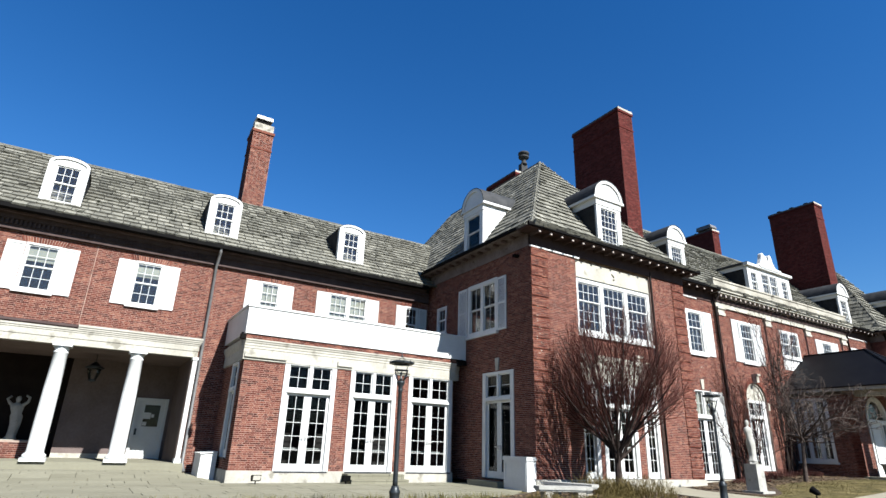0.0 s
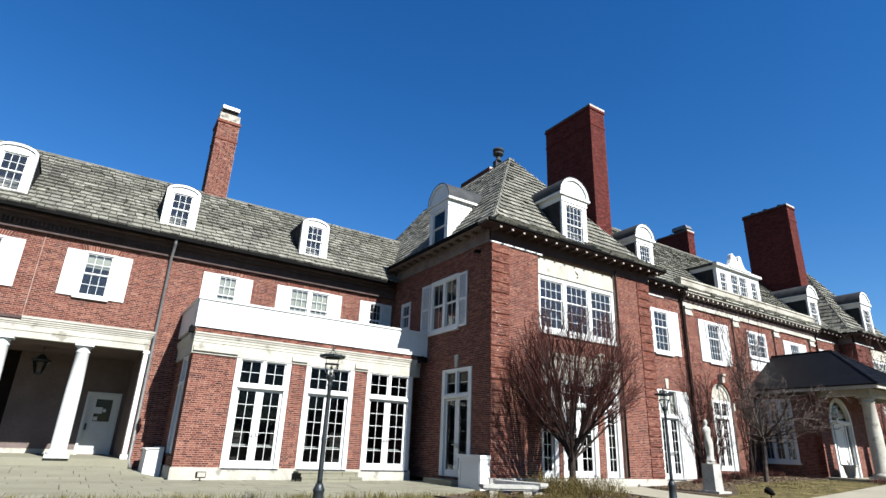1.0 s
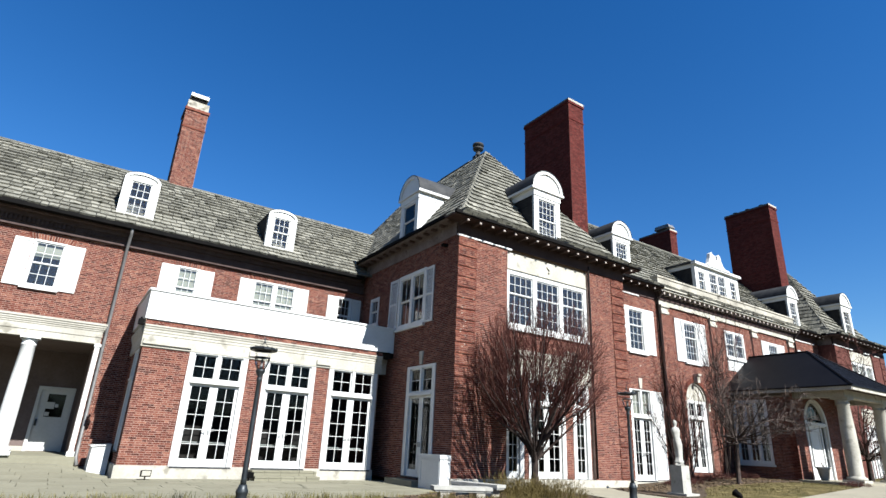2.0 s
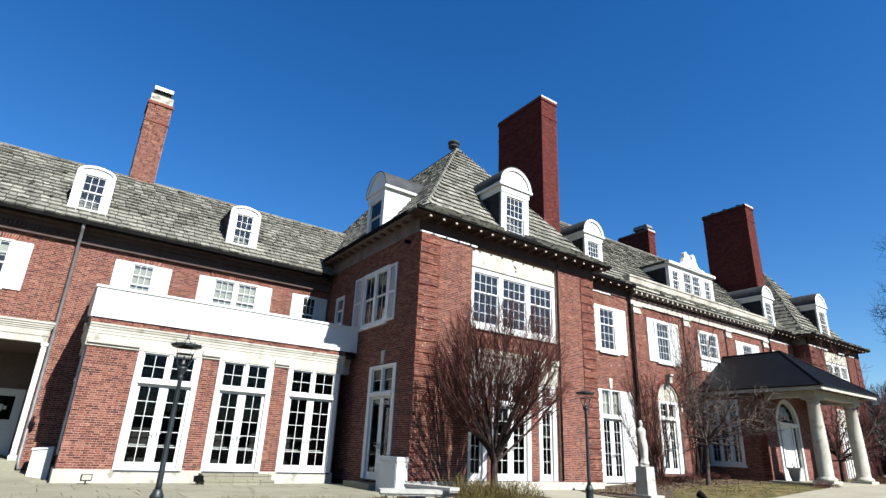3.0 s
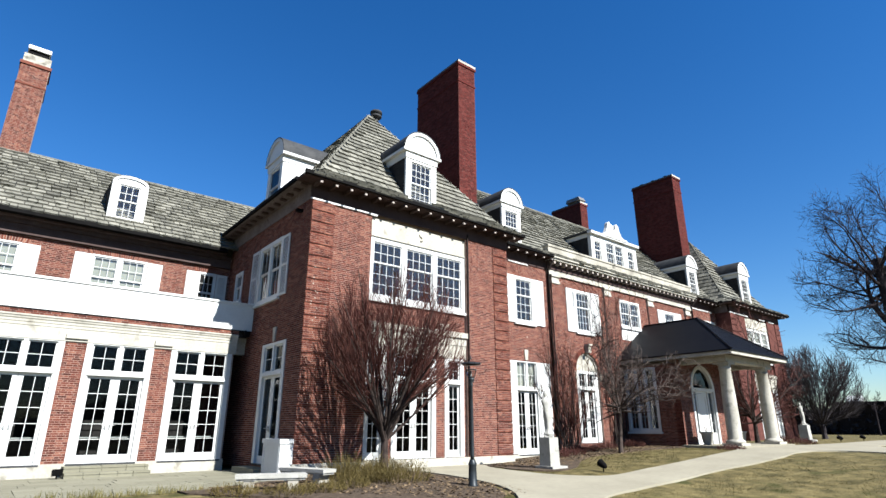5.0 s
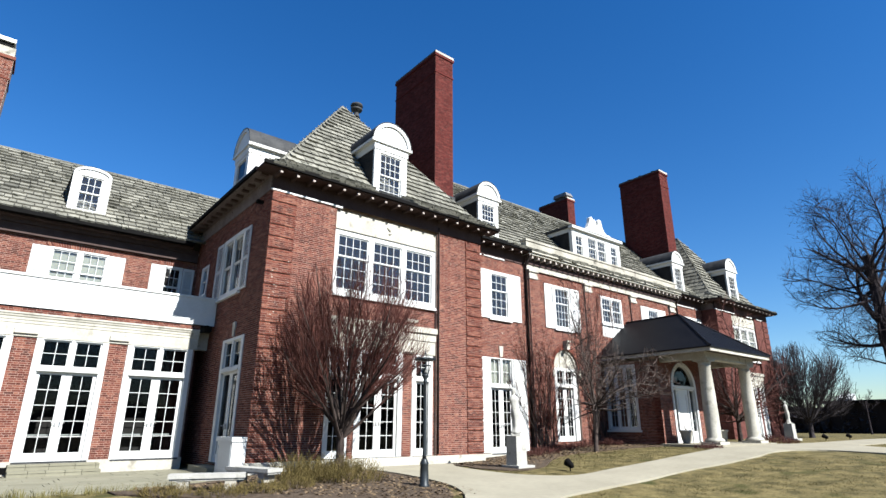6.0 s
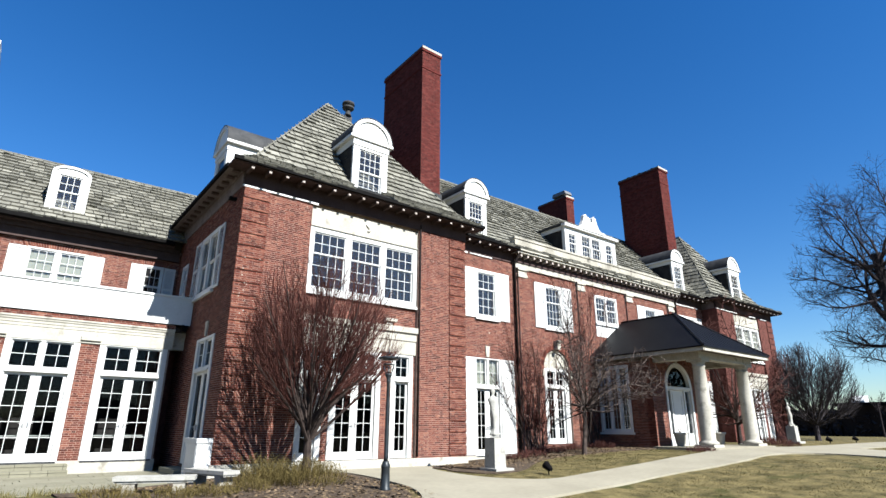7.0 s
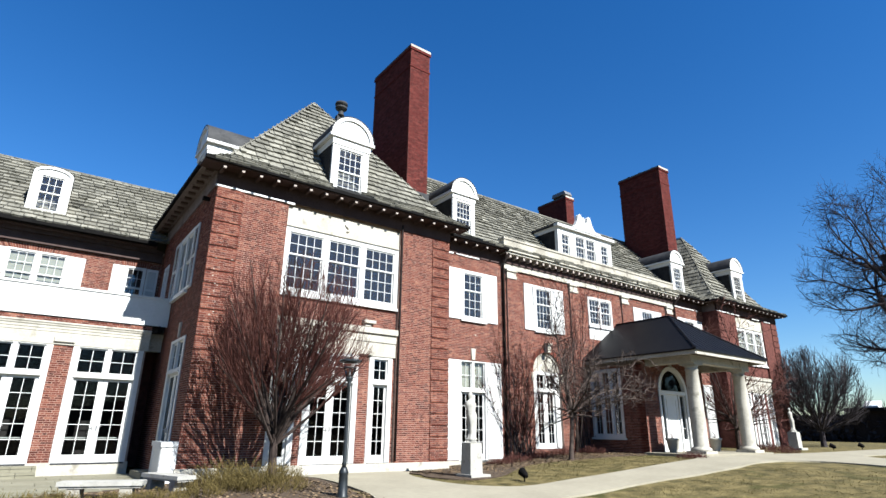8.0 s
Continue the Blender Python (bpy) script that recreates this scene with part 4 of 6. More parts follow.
lay_bricks(fr, PF, 30.3, 35.1, 0.35, 4.3, [(dcx - dr, dcx + dr, 0.5, 3.0)], arches=[(dcx, 3.0, dr)], seed=62)
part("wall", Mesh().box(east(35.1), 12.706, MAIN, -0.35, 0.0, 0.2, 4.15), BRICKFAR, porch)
sash_window(porch, PW, win[0], win[1], win[2], win[3], 3, 2, (2, 3), casing=0.12, mull=0.10)
for c in (-15.3, -14.0):
    part("curtain", Mesh().box(PW, c - 0.14, c + 0.14, -0.45, -0.4, 1.2, 3.9), BLIND, porch, "pale curtain behind the glass")
entry = part("front_door", Mesh().plate(PF, dcx - dr, dcx + dr, 0.5, 3.0, [(dcx - 0.52, dcx + 0.52, 0.5, 2.9), (dcx - 0.95, dcx - 0.62, 1.0, 2.85), (dcx + 0.62, dcx + 0.95, 1.0, 2.85)], -0.2, -0.06)
             .band(PF, arc(dcx, 3.0, dr - 0.17, 0, 180, 22), arc(dcx, 3.0, dr, 0, 180, 22), -0.2, 0.04).box(PF, dcx - dr, dcx - dr + 0.13, -0.06, 0.04, 0.5, 3.0)
             .box(PF, dcx + dr - 0.13, dcx + dr, -0.06, 0.04, 0.5, 3.0).box(PF, dcx - dr, dcx + dr, -0.06, 0.02, 2.9, 3.04), WHITE, porch, "white arched front door with sidelights and fanlight")
part("door_leaf", Mesh().plate(PF, dcx - 0.52, dcx + 0.52, 0.5, 2.9, [], -0.18, -0.12).plate(PF, dcx - 0.4, dcx + 0.4, 0.75, 2.75, [(dcx - 0.33, dcx + 0.33, 0.85, 1.5), (dcx - 0.33, dcx + 0.33, 1.65, 2.65)], -0.12, -0.10), WHITE, entry)
for a in (dcx - 0.95, dcx + 0.62):
    glaze(entry, PF, (a, a + 0.33, 1.0, 2.85), 1, 4, -0.13, glass=DARKGLASS)
part("fanlight", Mesh().prism(PF, arc(dcx, 3.04, dr - 0.17, 0, 180, 20), -0.13, -0.12), DARKGLASS, entry)
part("keystone", Mesh().prism(PF, [(dcx - 0.07, 4.08), (dcx + 0.07, 4.08), (dcx + 0.1, 4.3), (dcx - 0.1, 4.3)], 0.0, 0.05), STONE, porch)
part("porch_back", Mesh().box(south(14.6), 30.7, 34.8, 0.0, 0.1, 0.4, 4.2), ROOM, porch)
part("porch_floor", Mesh().box(south(0), 29.9, 35.7, -12.7, -10.25, 0.1, 0.50).box(south(0), 29.6, 36.0, -10.45, -9.85, 0.1, 0.36), CONCRETE, porch, "pale concrete porch floor with a step")
bx0, bx1, by0 = 30.55, 35.3, 10.55
part("beam", Mesh().box(south(0), bx0, bx1, -by0 - 0.4, -by0, 4.02, 4.32).box(south(0), bx0, bx0 + 0.4, -MAIN, -by0 - 0.4, 4.02, 4.32).box(south(0), bx1 - 0.4, bx1, -MAIN, -by0 - 0.4, 4.02, 4.32), STONE, porch, "cream painted beam")
part("ceiling", Mesh().box(south(0), bx0 - 0.5, bx1 + 0.45, -MAIN, -by0 + 0.5, 4.32, 4.38), SOFFIT, porch)
part("fascia", Mesh().box(south(0), bx0 - 0.55, bx1 + 0.5, -by0 + 0.45, -by0 + 0.55, 4.25, 4.45).box(south(0), bx0 - 0.6, bx0 - 0.5, -MAIN, -by0 + 0.55, 4.25, 4.45).box(south(0), bx1 + 0.45, bx1 + 0.55, -MAIN, -by0 + 0.55, 4.25, 4.45), STONE, porch, "cream fascia board")
ex0, ex1, ey = bx0 - 0.65, bx1 + 0.6, by0 - 0.6
pk, pz = Vector(((ex0 + ex1) / 2, ey + 2.75, 6.50)), 4.45
pb = Vector((pk.x, MAIN + 0.3, 6.50))
c0, c1, g0, g1 = Vector((ex0, ey, pz)), Vector((ex1, ey, pz)), Vector((ex0, MAIN + 0.3, pz)), Vector((ex1, MAIN + 0.3, pz))
pr = Mesh()
for q in ((c0, c1, pk), (g0, c0, pk, pb), (c1, g1, pb, pk)):
    pr.poly(*q)
    pr.poly(*(p + Vector((0, 0, -0.06)) for p in reversed(q)))
for a, b in ((g0, c0), (c0, c1), (c1, g1)):
    pr.poly(a, b, b + Vector((0, 0, -0.06)), a + Vector((0, 0, -0.06)))
proof = part("roof", pr, SEAM, porch, "black standing-seam metal roof")
up = Vector((0, 0, 0.012))
n = 15
for i in range(1, n):
    t = i / n
    a = c0.lerp(c1, t)
    b = a + (Vector((a.x, pk.y, pk.z)) - Vector((a.x, ey, pz))) * (2 * min(t, 1 - t))
    part("seam", Mesh().tube([a + up, b + up], [0.013, 0.013], 4), SEAM, proof)
for i in range(1, 14):
    y = ey + (MAIN - ey) * i / 14
    f = min((y - ey) / (pk.y - ey), 1)
    for a in (Vector((ex1, y, pz)),):
        part("seam", Mesh().tube([a + up, a.lerp(Vector((pk.x, y, pk.z)), f) + up], [0.003, 0.003], 4), SEAM, proof)
for a, b in ((c0, pk), (c1, pk), (pk, pb)):
    part("hip_cap", Mesh().tube([a + up, b + up], [0.05, 0.05], 6), SEAM, proof)


def column(parent, x, y, z0, z1, r, material, sides=24):
    h = z1 - z0
    prof = [(r * 1.32, 0.10), (r * 1.36, 0.14), (r * 1.30, 0.2), (r * 1.06, 0.24), (r, 0.28), (r * 1.0, h * 0.33), (r * 0.95, h * 0.6), (r * 0.83, h - 0.32), (r * 0.92, h - 0.30), (r * 0.92, h - 0.27), (r * 0.83, h - 0.25),
            (r * 0.85, h - 0.17), (r * 1.08, h - 0.10)]
    c = part("column", Mesh().lathe((x, y, z0), prof, sides), material, parent, "smooth white tapered column", smooth=True)
    part("column_base", Mesh().box(south(0), x - r * 1.42, x + r * 1.42, -y - r * 1.42, -y + r * 1.42, z0, z0 + 0.10), material, c)
    part("capital", Mesh().box(south(0), x - r * 1.16, x + r * 1.16, -y - r * 1.16, -y + r * 1.16, z1 - 0.10, z1), material, c)


for x in (31.0, 34.88):
    column(porch, x, 10.85, 0.50, 4.02, 0.29, STONE)


# ---- service wing with a porch ----
WING = 22.18
wing = thing("house", "long red brick wing with porch, shutters and slate roof", "building", "wings of the mansion")
F = south(WING)
wins = [(-3.02, -2.02, 5.56, 7.18), (0.24, 1.20, 5.56, 7.18), (4.72, 5.55, 5.56, 7.22), (7.62, 9.44, 5.56, 7.24), (11.3, 12.02, 5.56, 7.22)]
wl = part("wall", Mesh().plate(F, -16.0, 12.56, 4.6, 7.95, wins, -0.4, 0.0), MORTAR, wing, "red brick upper wall with shuttered windows")
part("wall", Mesh().box(F, 2.72, 12.56, -0.4, 0.0, 0.0, 4.6), MORTAR, wing, "red brick lower wall")
lay_bricks(wl, F, -9.0, 12.56, 4.62, 7.9, wins + [(a - 0.12, b + 0.12, d, d + 0.22) for a, b, c, d in wins], pieces=300, seed=71)
lay_bricks(wl, F, 2.72, 3.9, 0.048, 4.63, seed=72)
sold = Mesh()
for a, b, c, d in wins:
    u = a - 0.12
    while u < b + 0.1:
        lean = (u - (a + b) / 2) * 0.12
        sold.prism(F, [(u, d + 0.005), (u + 0.062, d + 0.005), (u + 0.062 + lean, d + 0.21), (u + lean, d + 0.21)], 0.0, 0.012)
        u += 0.073
part("soldier_course", sold, BRICK, wl, kind="stuff")
for i, (a, b, c, d) in enumerate(wins):
    sash_window(wing, F, a, b, c, d, 2 if i == 3 else 1, 3, (2, 2), casing=0.065, mull=0.12, blind=(0.36, 0.33, 0.97, 0.62, 0.0)[i])
    w = 0.50 if i < 4 else 0.40
    shutter(wing, F, a - w - 0.03, a - 0.02, c - 0.03, d - 0.02)
    shutter(wing, F, b + 0.02, b + w + 0.03, c - 0.03, d - 0.02)
part("frieze", Mesh().box(F, -16, 12.5, 0.0, 0.10, 7.50, 8.0).box(F, -16, 12.3, 0.10, 0.2, 7.84, 8.0).box(F, -16, 12.4, 0.10, 0.14, 7.50, 7.56), EAVE, wing, "dark brown eaves board")
part("soffit", Mesh().box(F, -16, 12.2, -0.1, 0.42, 8.0, 8.08), EAVE, wing)
part("gutter", Mesh().box(F, -16, 12.15, 0.42, 0.70, 8.05, 8.20), GUTTER, wing, "dark brown gutter")
for i in range(60):
    u = -4.6 + i * 0.125
    part("dentil", Mesh().box(F, u, u + 0.07, 0.10, 0.17, 7.66, 7.84), EAVE, wing)
ez, ey0, rz, ry = 8.18, 21.52, 11.95, 25.9
wr = Mesh()
wr.poly((-16, ey0, ez - 0.01), (13.5, ey0, ez - 0.01), (16.5, ry, rz - 0.01), (-16, ry, rz - 0.01))
wr.poly((-16, ry, rz - 0.01), (16.5, ry, rz - 0.01), (16.5, 30.3, ez), (-16, 30.3, ez))
wroof = part("roof", wr, UNDER, wing, "weathered grey slate roof")
sl = math.hypot(ry - ey0, rz - ez)
lay_slates(wroof, (-9.0, ey0, ez), (1, 0, 0), (0, ry - ey0, rz - ez), int(sl / 0.34) + 1, lambda s: (0, 21.6 + 3.6 * s / sl), 300, 73)
part("ridge_cap", Mesh().tube([Vector((-16, ry, rz + 0.02)), Vector((16, ry, rz + 0.02))], [0.06, 0.06], 6), SLATE, wroof)
for c in (-2.47, 2.92, 8.40):
    segment_dormer(wing, south(22.13), c, 8.55)
lch = chimney(wing, 4.05, 5.05, 25.75, 26.95, 10.8, 16.0, 75, stone=0.01)
part("stone_collar", Mesh().box(south(0), 4.07, 5.03, -26.9, -25.8, 16.0, 16.42), PARAPET, lch, "pale stone chimney collar")
part("cowl", Mesh().box(south(0), 4.14, 4.96, -26.8, -25.9, 16.75, 16.92), WHITE, lch, "pale metal chimney cowl")
part("cowl_post", Mesh().box(south(0), 4.2, 4.9, -26.7, -26.0, 16.42, 16.75), GUTTER, lch)
part("flashing", Mesh().box(south(0), 3.98, 5.12, -26.0, -25.62, 11.5, 11.82), LEAD, wing)
pipe_run("downpipe", wing, [(2.95, WING - 0.62, 8.1), (2.95, WING - 0.55, 7.9), (2.95, WING - 0.09, 7.45), (2.98, WING - 0.09, 0.35), (3.05, WING - 0.3, 0.08)], 0.055, PIPE, "grey metal downpipe")
# porch of the wing
part("porch_floor", Mesh().box(south(0), -12, 2.95, -26.0, -21.75, -0.2, 0.34).box(south(0), -12, 2.95, -21.9, -21.6, -0.2, 0.26), PAVER, wing, "pale stone porch floor")
part("entablature", Mesh().box(F, -12, 2.86, -0.35, 0.08, 3.94, 4.16).box(F, -12, 2.87, -0.35, 0.10, 4.16, 4.36).box(F, -12, 2.89, -0.35, 0.12, 4.36, 4.42).box(F, -12, 2.91, -0.35, 0.145, 4.42, 4.48).box(F, -0.98, 2.93, -0.35, 0.17, 4.48, 4.55).box(F, -0.98, 2.95, -0.35, 0.20, 4.55, 4.62), STONE, wing, "cream porch entablature")
# Brown strip stands in for the dark notch left of the joint.
part("old_moulding", Mesh().box(F, -12, -0.985, -0.35, 0.11, 4.482, 4.53).box(F, -12, -0.985, -0.35, 0.15, 4.53, 4.615), EAVE, wing, "set-back brown strip where the top moulding is missing")
part("wall_joint", Mesh().box(F, -1.012, -0.99, 0.0, 0.0085, 4.625, 7.49), MORTAR, wl, "pale mortar-filled vertical joint")
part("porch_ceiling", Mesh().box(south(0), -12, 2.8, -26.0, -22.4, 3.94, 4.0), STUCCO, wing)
for x in (-3.5, -1.27, 0.93):
    column(wing, x, 21.98, 0.34, 3.94, 0.235, WHITE)
part("pilaster", Mesh().box(F, 2.74, 2.88, -0.25, 0.10, 0.34, 3.94).box(F, 2.70, 2.92, -0.25, 0.14, 0.34, 0.48).box(F, 2.71, 2.91, -0.25, 0.13, 3.84, 3.94), WHITE, wing)
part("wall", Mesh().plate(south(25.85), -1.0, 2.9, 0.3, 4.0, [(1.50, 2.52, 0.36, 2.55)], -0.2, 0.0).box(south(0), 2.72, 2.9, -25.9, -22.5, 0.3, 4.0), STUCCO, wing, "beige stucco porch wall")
# Near-black colour stands for the shade deep in the porch.
part("wall", Mesh().box(south(26.5), -12.0, -1.0, -0.2, 0.0, 0.3, 4.0), BROWN, wing, "back wall of the porch with its shade in the colour")
lb = part("wall", Mesh().box(south(24.4), -6.0, -1.5, -0.6, 0.0, 0.3, 0.90), MORTAR, wing, "low brick wall in the porch")
lay_bricks(lb, south(24.4), -6.0, -1.5, 0.34, 0.90, seed=77)
part("skirting", Mesh().box(south(25.85), -1.0, 1.41, 0.0, 0.06, 0.34, 0.5), STONE, wing)
pd = part("side_door", Mesh().plate(south(25.85), 1.42, 2.60, 0.34, 2.63, [(1.52, 2.50, 0.34, 2.53)], -0.05, 0.05), WHITE, wing, "white side door with a window and notices")
part("door_leaf", Mesh().plate(south(25.85), 1.52, 2.50, 0.36, 2.53, [(1.78, 2.34, 1.55, 2.38)], -0.1, -0.05), WHITE, pd)
# Added closed box, coloured near-black to keep the door window dark.
part("lobby", Mesh().box(south(0), 1.3, 2.7, -27.6, -27.5, 0.3, 2.8).box(south(0), 1.3, 1.4, -27.5, -26.06, 0.3, 2.8).box(south(0), 2.6, 2.7, -27.5, -26.06, 0.3, 2.8).box(south(0), 1.3, 2.7, -27.5, -26.06, 2.8, 2.9), ROOM, wing, "added near-black box behind the side door")
pane(pd, south(25.85), 1.78, 2.34, -0.075, 1.55, 2.38, DARKGLASS)
for a, b, c, d in ((1.74, 2.04, 1.84, 2.08), (1.79, 1.93, 1.58, 1.72), (2.06, 2.16, 1.90, 2.02)):
    part("notice", Mesh().box(south(25.85), a, b, -0.049, -0.046, c, d), WHITE, pd, "white paper notice on the door window")
for w in (1.83, 2.1):
    part("glazing_bar", Mesh().box(south(25.85), 1.78, 2.34, -0.085, -0.062, w - 0.008, w + 0.008), GUTTER, pd)
part("handle", Mesh().box(south(25.85), 1.56, 1.63, -0.05, 0.02, 1.22, 1.46), IRON, pd)
shell(wing, 2.9, 12.4, WING + 0.5, 27.0, (0.1, 4.5, 8.0))
shell(wing, -15.9, 2.9, WING + 0.5, 27.0, (4.1, 4.5, 8.0))


# ---- sunroom ----
SUNR = 19.03
sunroom = thing("sunroom", "low brick sunroom with white french doors and balcony parapet", "building", "wings of the mansion")
F, FW = south(SUNR), west(3.88)
fds = [(5.25, 7.10), (7.66, 9.50), (10.03, 11.98)]
holes = [(a, b, 0.23, 3.70) for a, b in fds]
wl = part("wall", Mesh().plate(F, 3.88, 12.04, 0.25, 4.46, holes, -0.35, 0.0), MORTAR, sunroom, "red brick piers between the doors")
lay_bricks(wl, F, 3.88, 12.04, 0.27, 3.66, holes + [(11.9, 12.1, 0, 4)], pieces=300, seed=81)
part("wall", Mesh().box(F, 3.80, 12.10, 0.002, 0.098, 4.332, 4.468), MORTAR, sunroom, "brick courses under the parapet")
lay_bricks(wl, F, 3.80, 12.10, 4.335, 4.468, v=0.10, seed=82)
side_hole = (-20.6, -19.6, 0.6, 3.65)
ws = part("wall", Mesh().plate(FW, -WING, -SUNR - 0.006, 0.0, 4.46, [side_hole], -0.35, 0.0), MORTAR, sunroom, "shaded red brick side")
lay_bricks(ws, FW, -WING, -SUNR, 0.27, 3.66, [side_hole], seed=83)
french_door(sunroom, FW, -20.6, -19.6, 0.6, 3.65, 2.74, leaves=1, name="side_window")
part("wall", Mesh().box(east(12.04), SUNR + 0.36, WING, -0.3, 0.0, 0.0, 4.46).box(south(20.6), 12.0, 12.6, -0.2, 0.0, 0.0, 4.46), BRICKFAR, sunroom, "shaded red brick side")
part("plinth", Mesh().box(F, 3.85, 12.07, -0.3, 0.05, -0.2, 0.25).box(FW, -WING, -SUNR + 0.05, -0.3, 0.05, -0.2, 0.25), STONE, sunroom, "pale stone base course")
for a, b in fds:
    french_door(sunroom, F, a, b, 0.23, 3.70, 2.75, casing=0.16)
ent = Mesh().prism(west(3.81), [(-SUNR - 0.3, 3.66), (-SUNR + 0.05, 3.66), (-SUNR + 0.05, 4.02), (-SUNR + 0.065, 4.03), (-SUNR + 0.065, 4.11), (-SUNR + 0.08, 4.12), (-SUNR + 0.085, 4.19), (-SUNR + 0.105, 4.21), (-SUNR + 0.12, 4.27), (-SUNR + 0.14, 4.28), (-SUNR + 0.14, 4.33), (-SUNR - 0.3, 4.33)], -8.29, 0.0)
for a, b in ((3.88, 5.23), (7.12, 7.64), (9.52, 10.01)):
    part("pier_cap", Mesh().box(F, a - 0.03, b + 0.02, 0.05, 0.11, 3.74, 3.90), STONE, sunroom)
part("entablature", Mesh().prism(south(0), [(4.18, 3.66), (3.83, 3.66), (3.83, 4.03), (3.80, 4.12), (3.77, 4.21), (3.75, 4.33), (4.18, 4.33)], -WING, -SUNR - 0.31), STONE, sunroom, "cream stone entablature")
part("entablature", ent, STONE, sunroom, "cream stone entablature")
part("entablature", Mesh().box(south(19.42), 12.045, 12.55, -0.3, 0.0, 3.72, 4.30).box(south(19.42), 12.045, 12.55, 0.0, 0.05, 4.12, 4.30), STONE, sunroom, "cream stone return beside the pavilion")
part("eaves_strip", Mesh().box(F, 3.82, 12.5, -0.3, 0.125, 4.470, 4.50), GUTTER, sunroom)
part("parapet", Mesh().box(F, 3.76, 12.54, -0.12, 0.13, 4.50, 5.40).box(F, 3.72, 12.54, -0.16, 0.17, 5.40, 5.47).box(FW, -WING, -SUNR - 0.1, -0.12, 0.13, 4.50, 5.40).box(FW, -WING, -SUNR - 0.1, -0.16, 0.17, 5.40, 5.47), WHITE, sunroom, "plain white balcony parapet")
part("roof_deck", Mesh().box(south(0), 3.9, 12.5, -WING, -SUNR - 0.1, 4.3, 4.48), LEAD, sunroom)
for x in (3.66, 12.3):
    part("floodlight", Mesh().box(south(18.8), x - 0.08, x + 0.08, 0.0, 0.2, 4.25, 4.42).box(south(18.9), x - 0.03, x + 0.03, 0.0, 0.1, 4.42, 4.5), GUTTER, sunroom, "black floodlight on the parapet")
rng = random.Random(61)
for a, z0, z1 in ((0.85, -0.2, 0.045), (0.50, 0.045, 0.195)):
    u = 7.62
    while u < 9.70:
        w = min(rng.uniform(0.28, 0.62), 9.75 - u)
        o = rng.uniform(-0.012, 0.012)
        part("step_stone", Mesh().box(F, u, u + w - 0.008, 0.052, 0.05 + a + o, z0, z1 - 0.055).box(F, u, u + w - 0.012, 0.052, 0.065 + a + o, z1 - 0.05, z1 + rng.uniform(-0.004, 0.004)), PAVER, sunroom, "rough grey stone of the doorstep")
        u += w
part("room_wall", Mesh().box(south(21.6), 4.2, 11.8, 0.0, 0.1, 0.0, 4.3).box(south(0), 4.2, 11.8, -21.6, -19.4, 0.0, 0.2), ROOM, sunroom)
part("sill_rail", Mesh().box(south(19.34), 4.6, 11.7, 0.0, 0.03, 0.93, 0.965), WHITE, sunroom, "pale rail behind the doors")


# ---- ground ----
def ease(t):
    t = min(max(t, 0.0), 1.0)
    return t * t * (3 - 2 * t)


def level(x, y):
    """Height of the ground: it rises to the east and falls away to the south."""
    return 0.45 * ease((x - 19.5) / 11) + 0.12 * ease((x - 31) / 15) - 0.5 * ease((12.5 - y) / 12) * (1 - 0.6 * ease((x - 16) / 12)) - 0.05 - 0.09 * ease((y - 12.4) / 0.9) * (1 - ease((x - 11.5) / 2.0))


def axis(lo, hi, step, far):
    xs = list(np.arange(lo, hi + 0.01, step))
    d, a, b = step, lo, hi
    while b < far:
        d *= 1.5
        a, b = a - d, b + d
        xs = [a] + xs + [b]
    return [float(x) for x in xs]


gx, gy = axis(-14, 62, 0.5, 1500), axis(-6, 30, 0.5, 1500)
g = Mesh()
g.v = [(x, y, level(x, y) + 0.02 * noise.noise(Vector((x * 0.7, y * 0.7, 0)))) for y in gy for x in gx]
nx = len(gx)
g.f = [(j * nx + i, j * nx + i + 1, (j + 1) * nx + i + 1, (j + 1) * nx + i) for j in range(len(gy) - 1) for i in range(nx - 1)]
tagged(part("ground", g, LAWN, smooth=True), "dry straw-coloured lawn in late winter", "ground", kind="structure")


def smooth_loop(pts, n=4):
    """A closed Catmull-Rom curve through the points."""
    out, k = [], len(pts)
    for i in range(k):
        a, b, c, d = (Vector(pts[(i + j - 1) % k]) for j in range(4))
        for s in range(n):
            t = s / n
            out.append(0.5 * ((2 * b) + (c - a) * t + (2 * a - 5 * b + 4 * c - d) * t * t + (3 * b - a - 3 * c + d) * t ** 3))
    return out


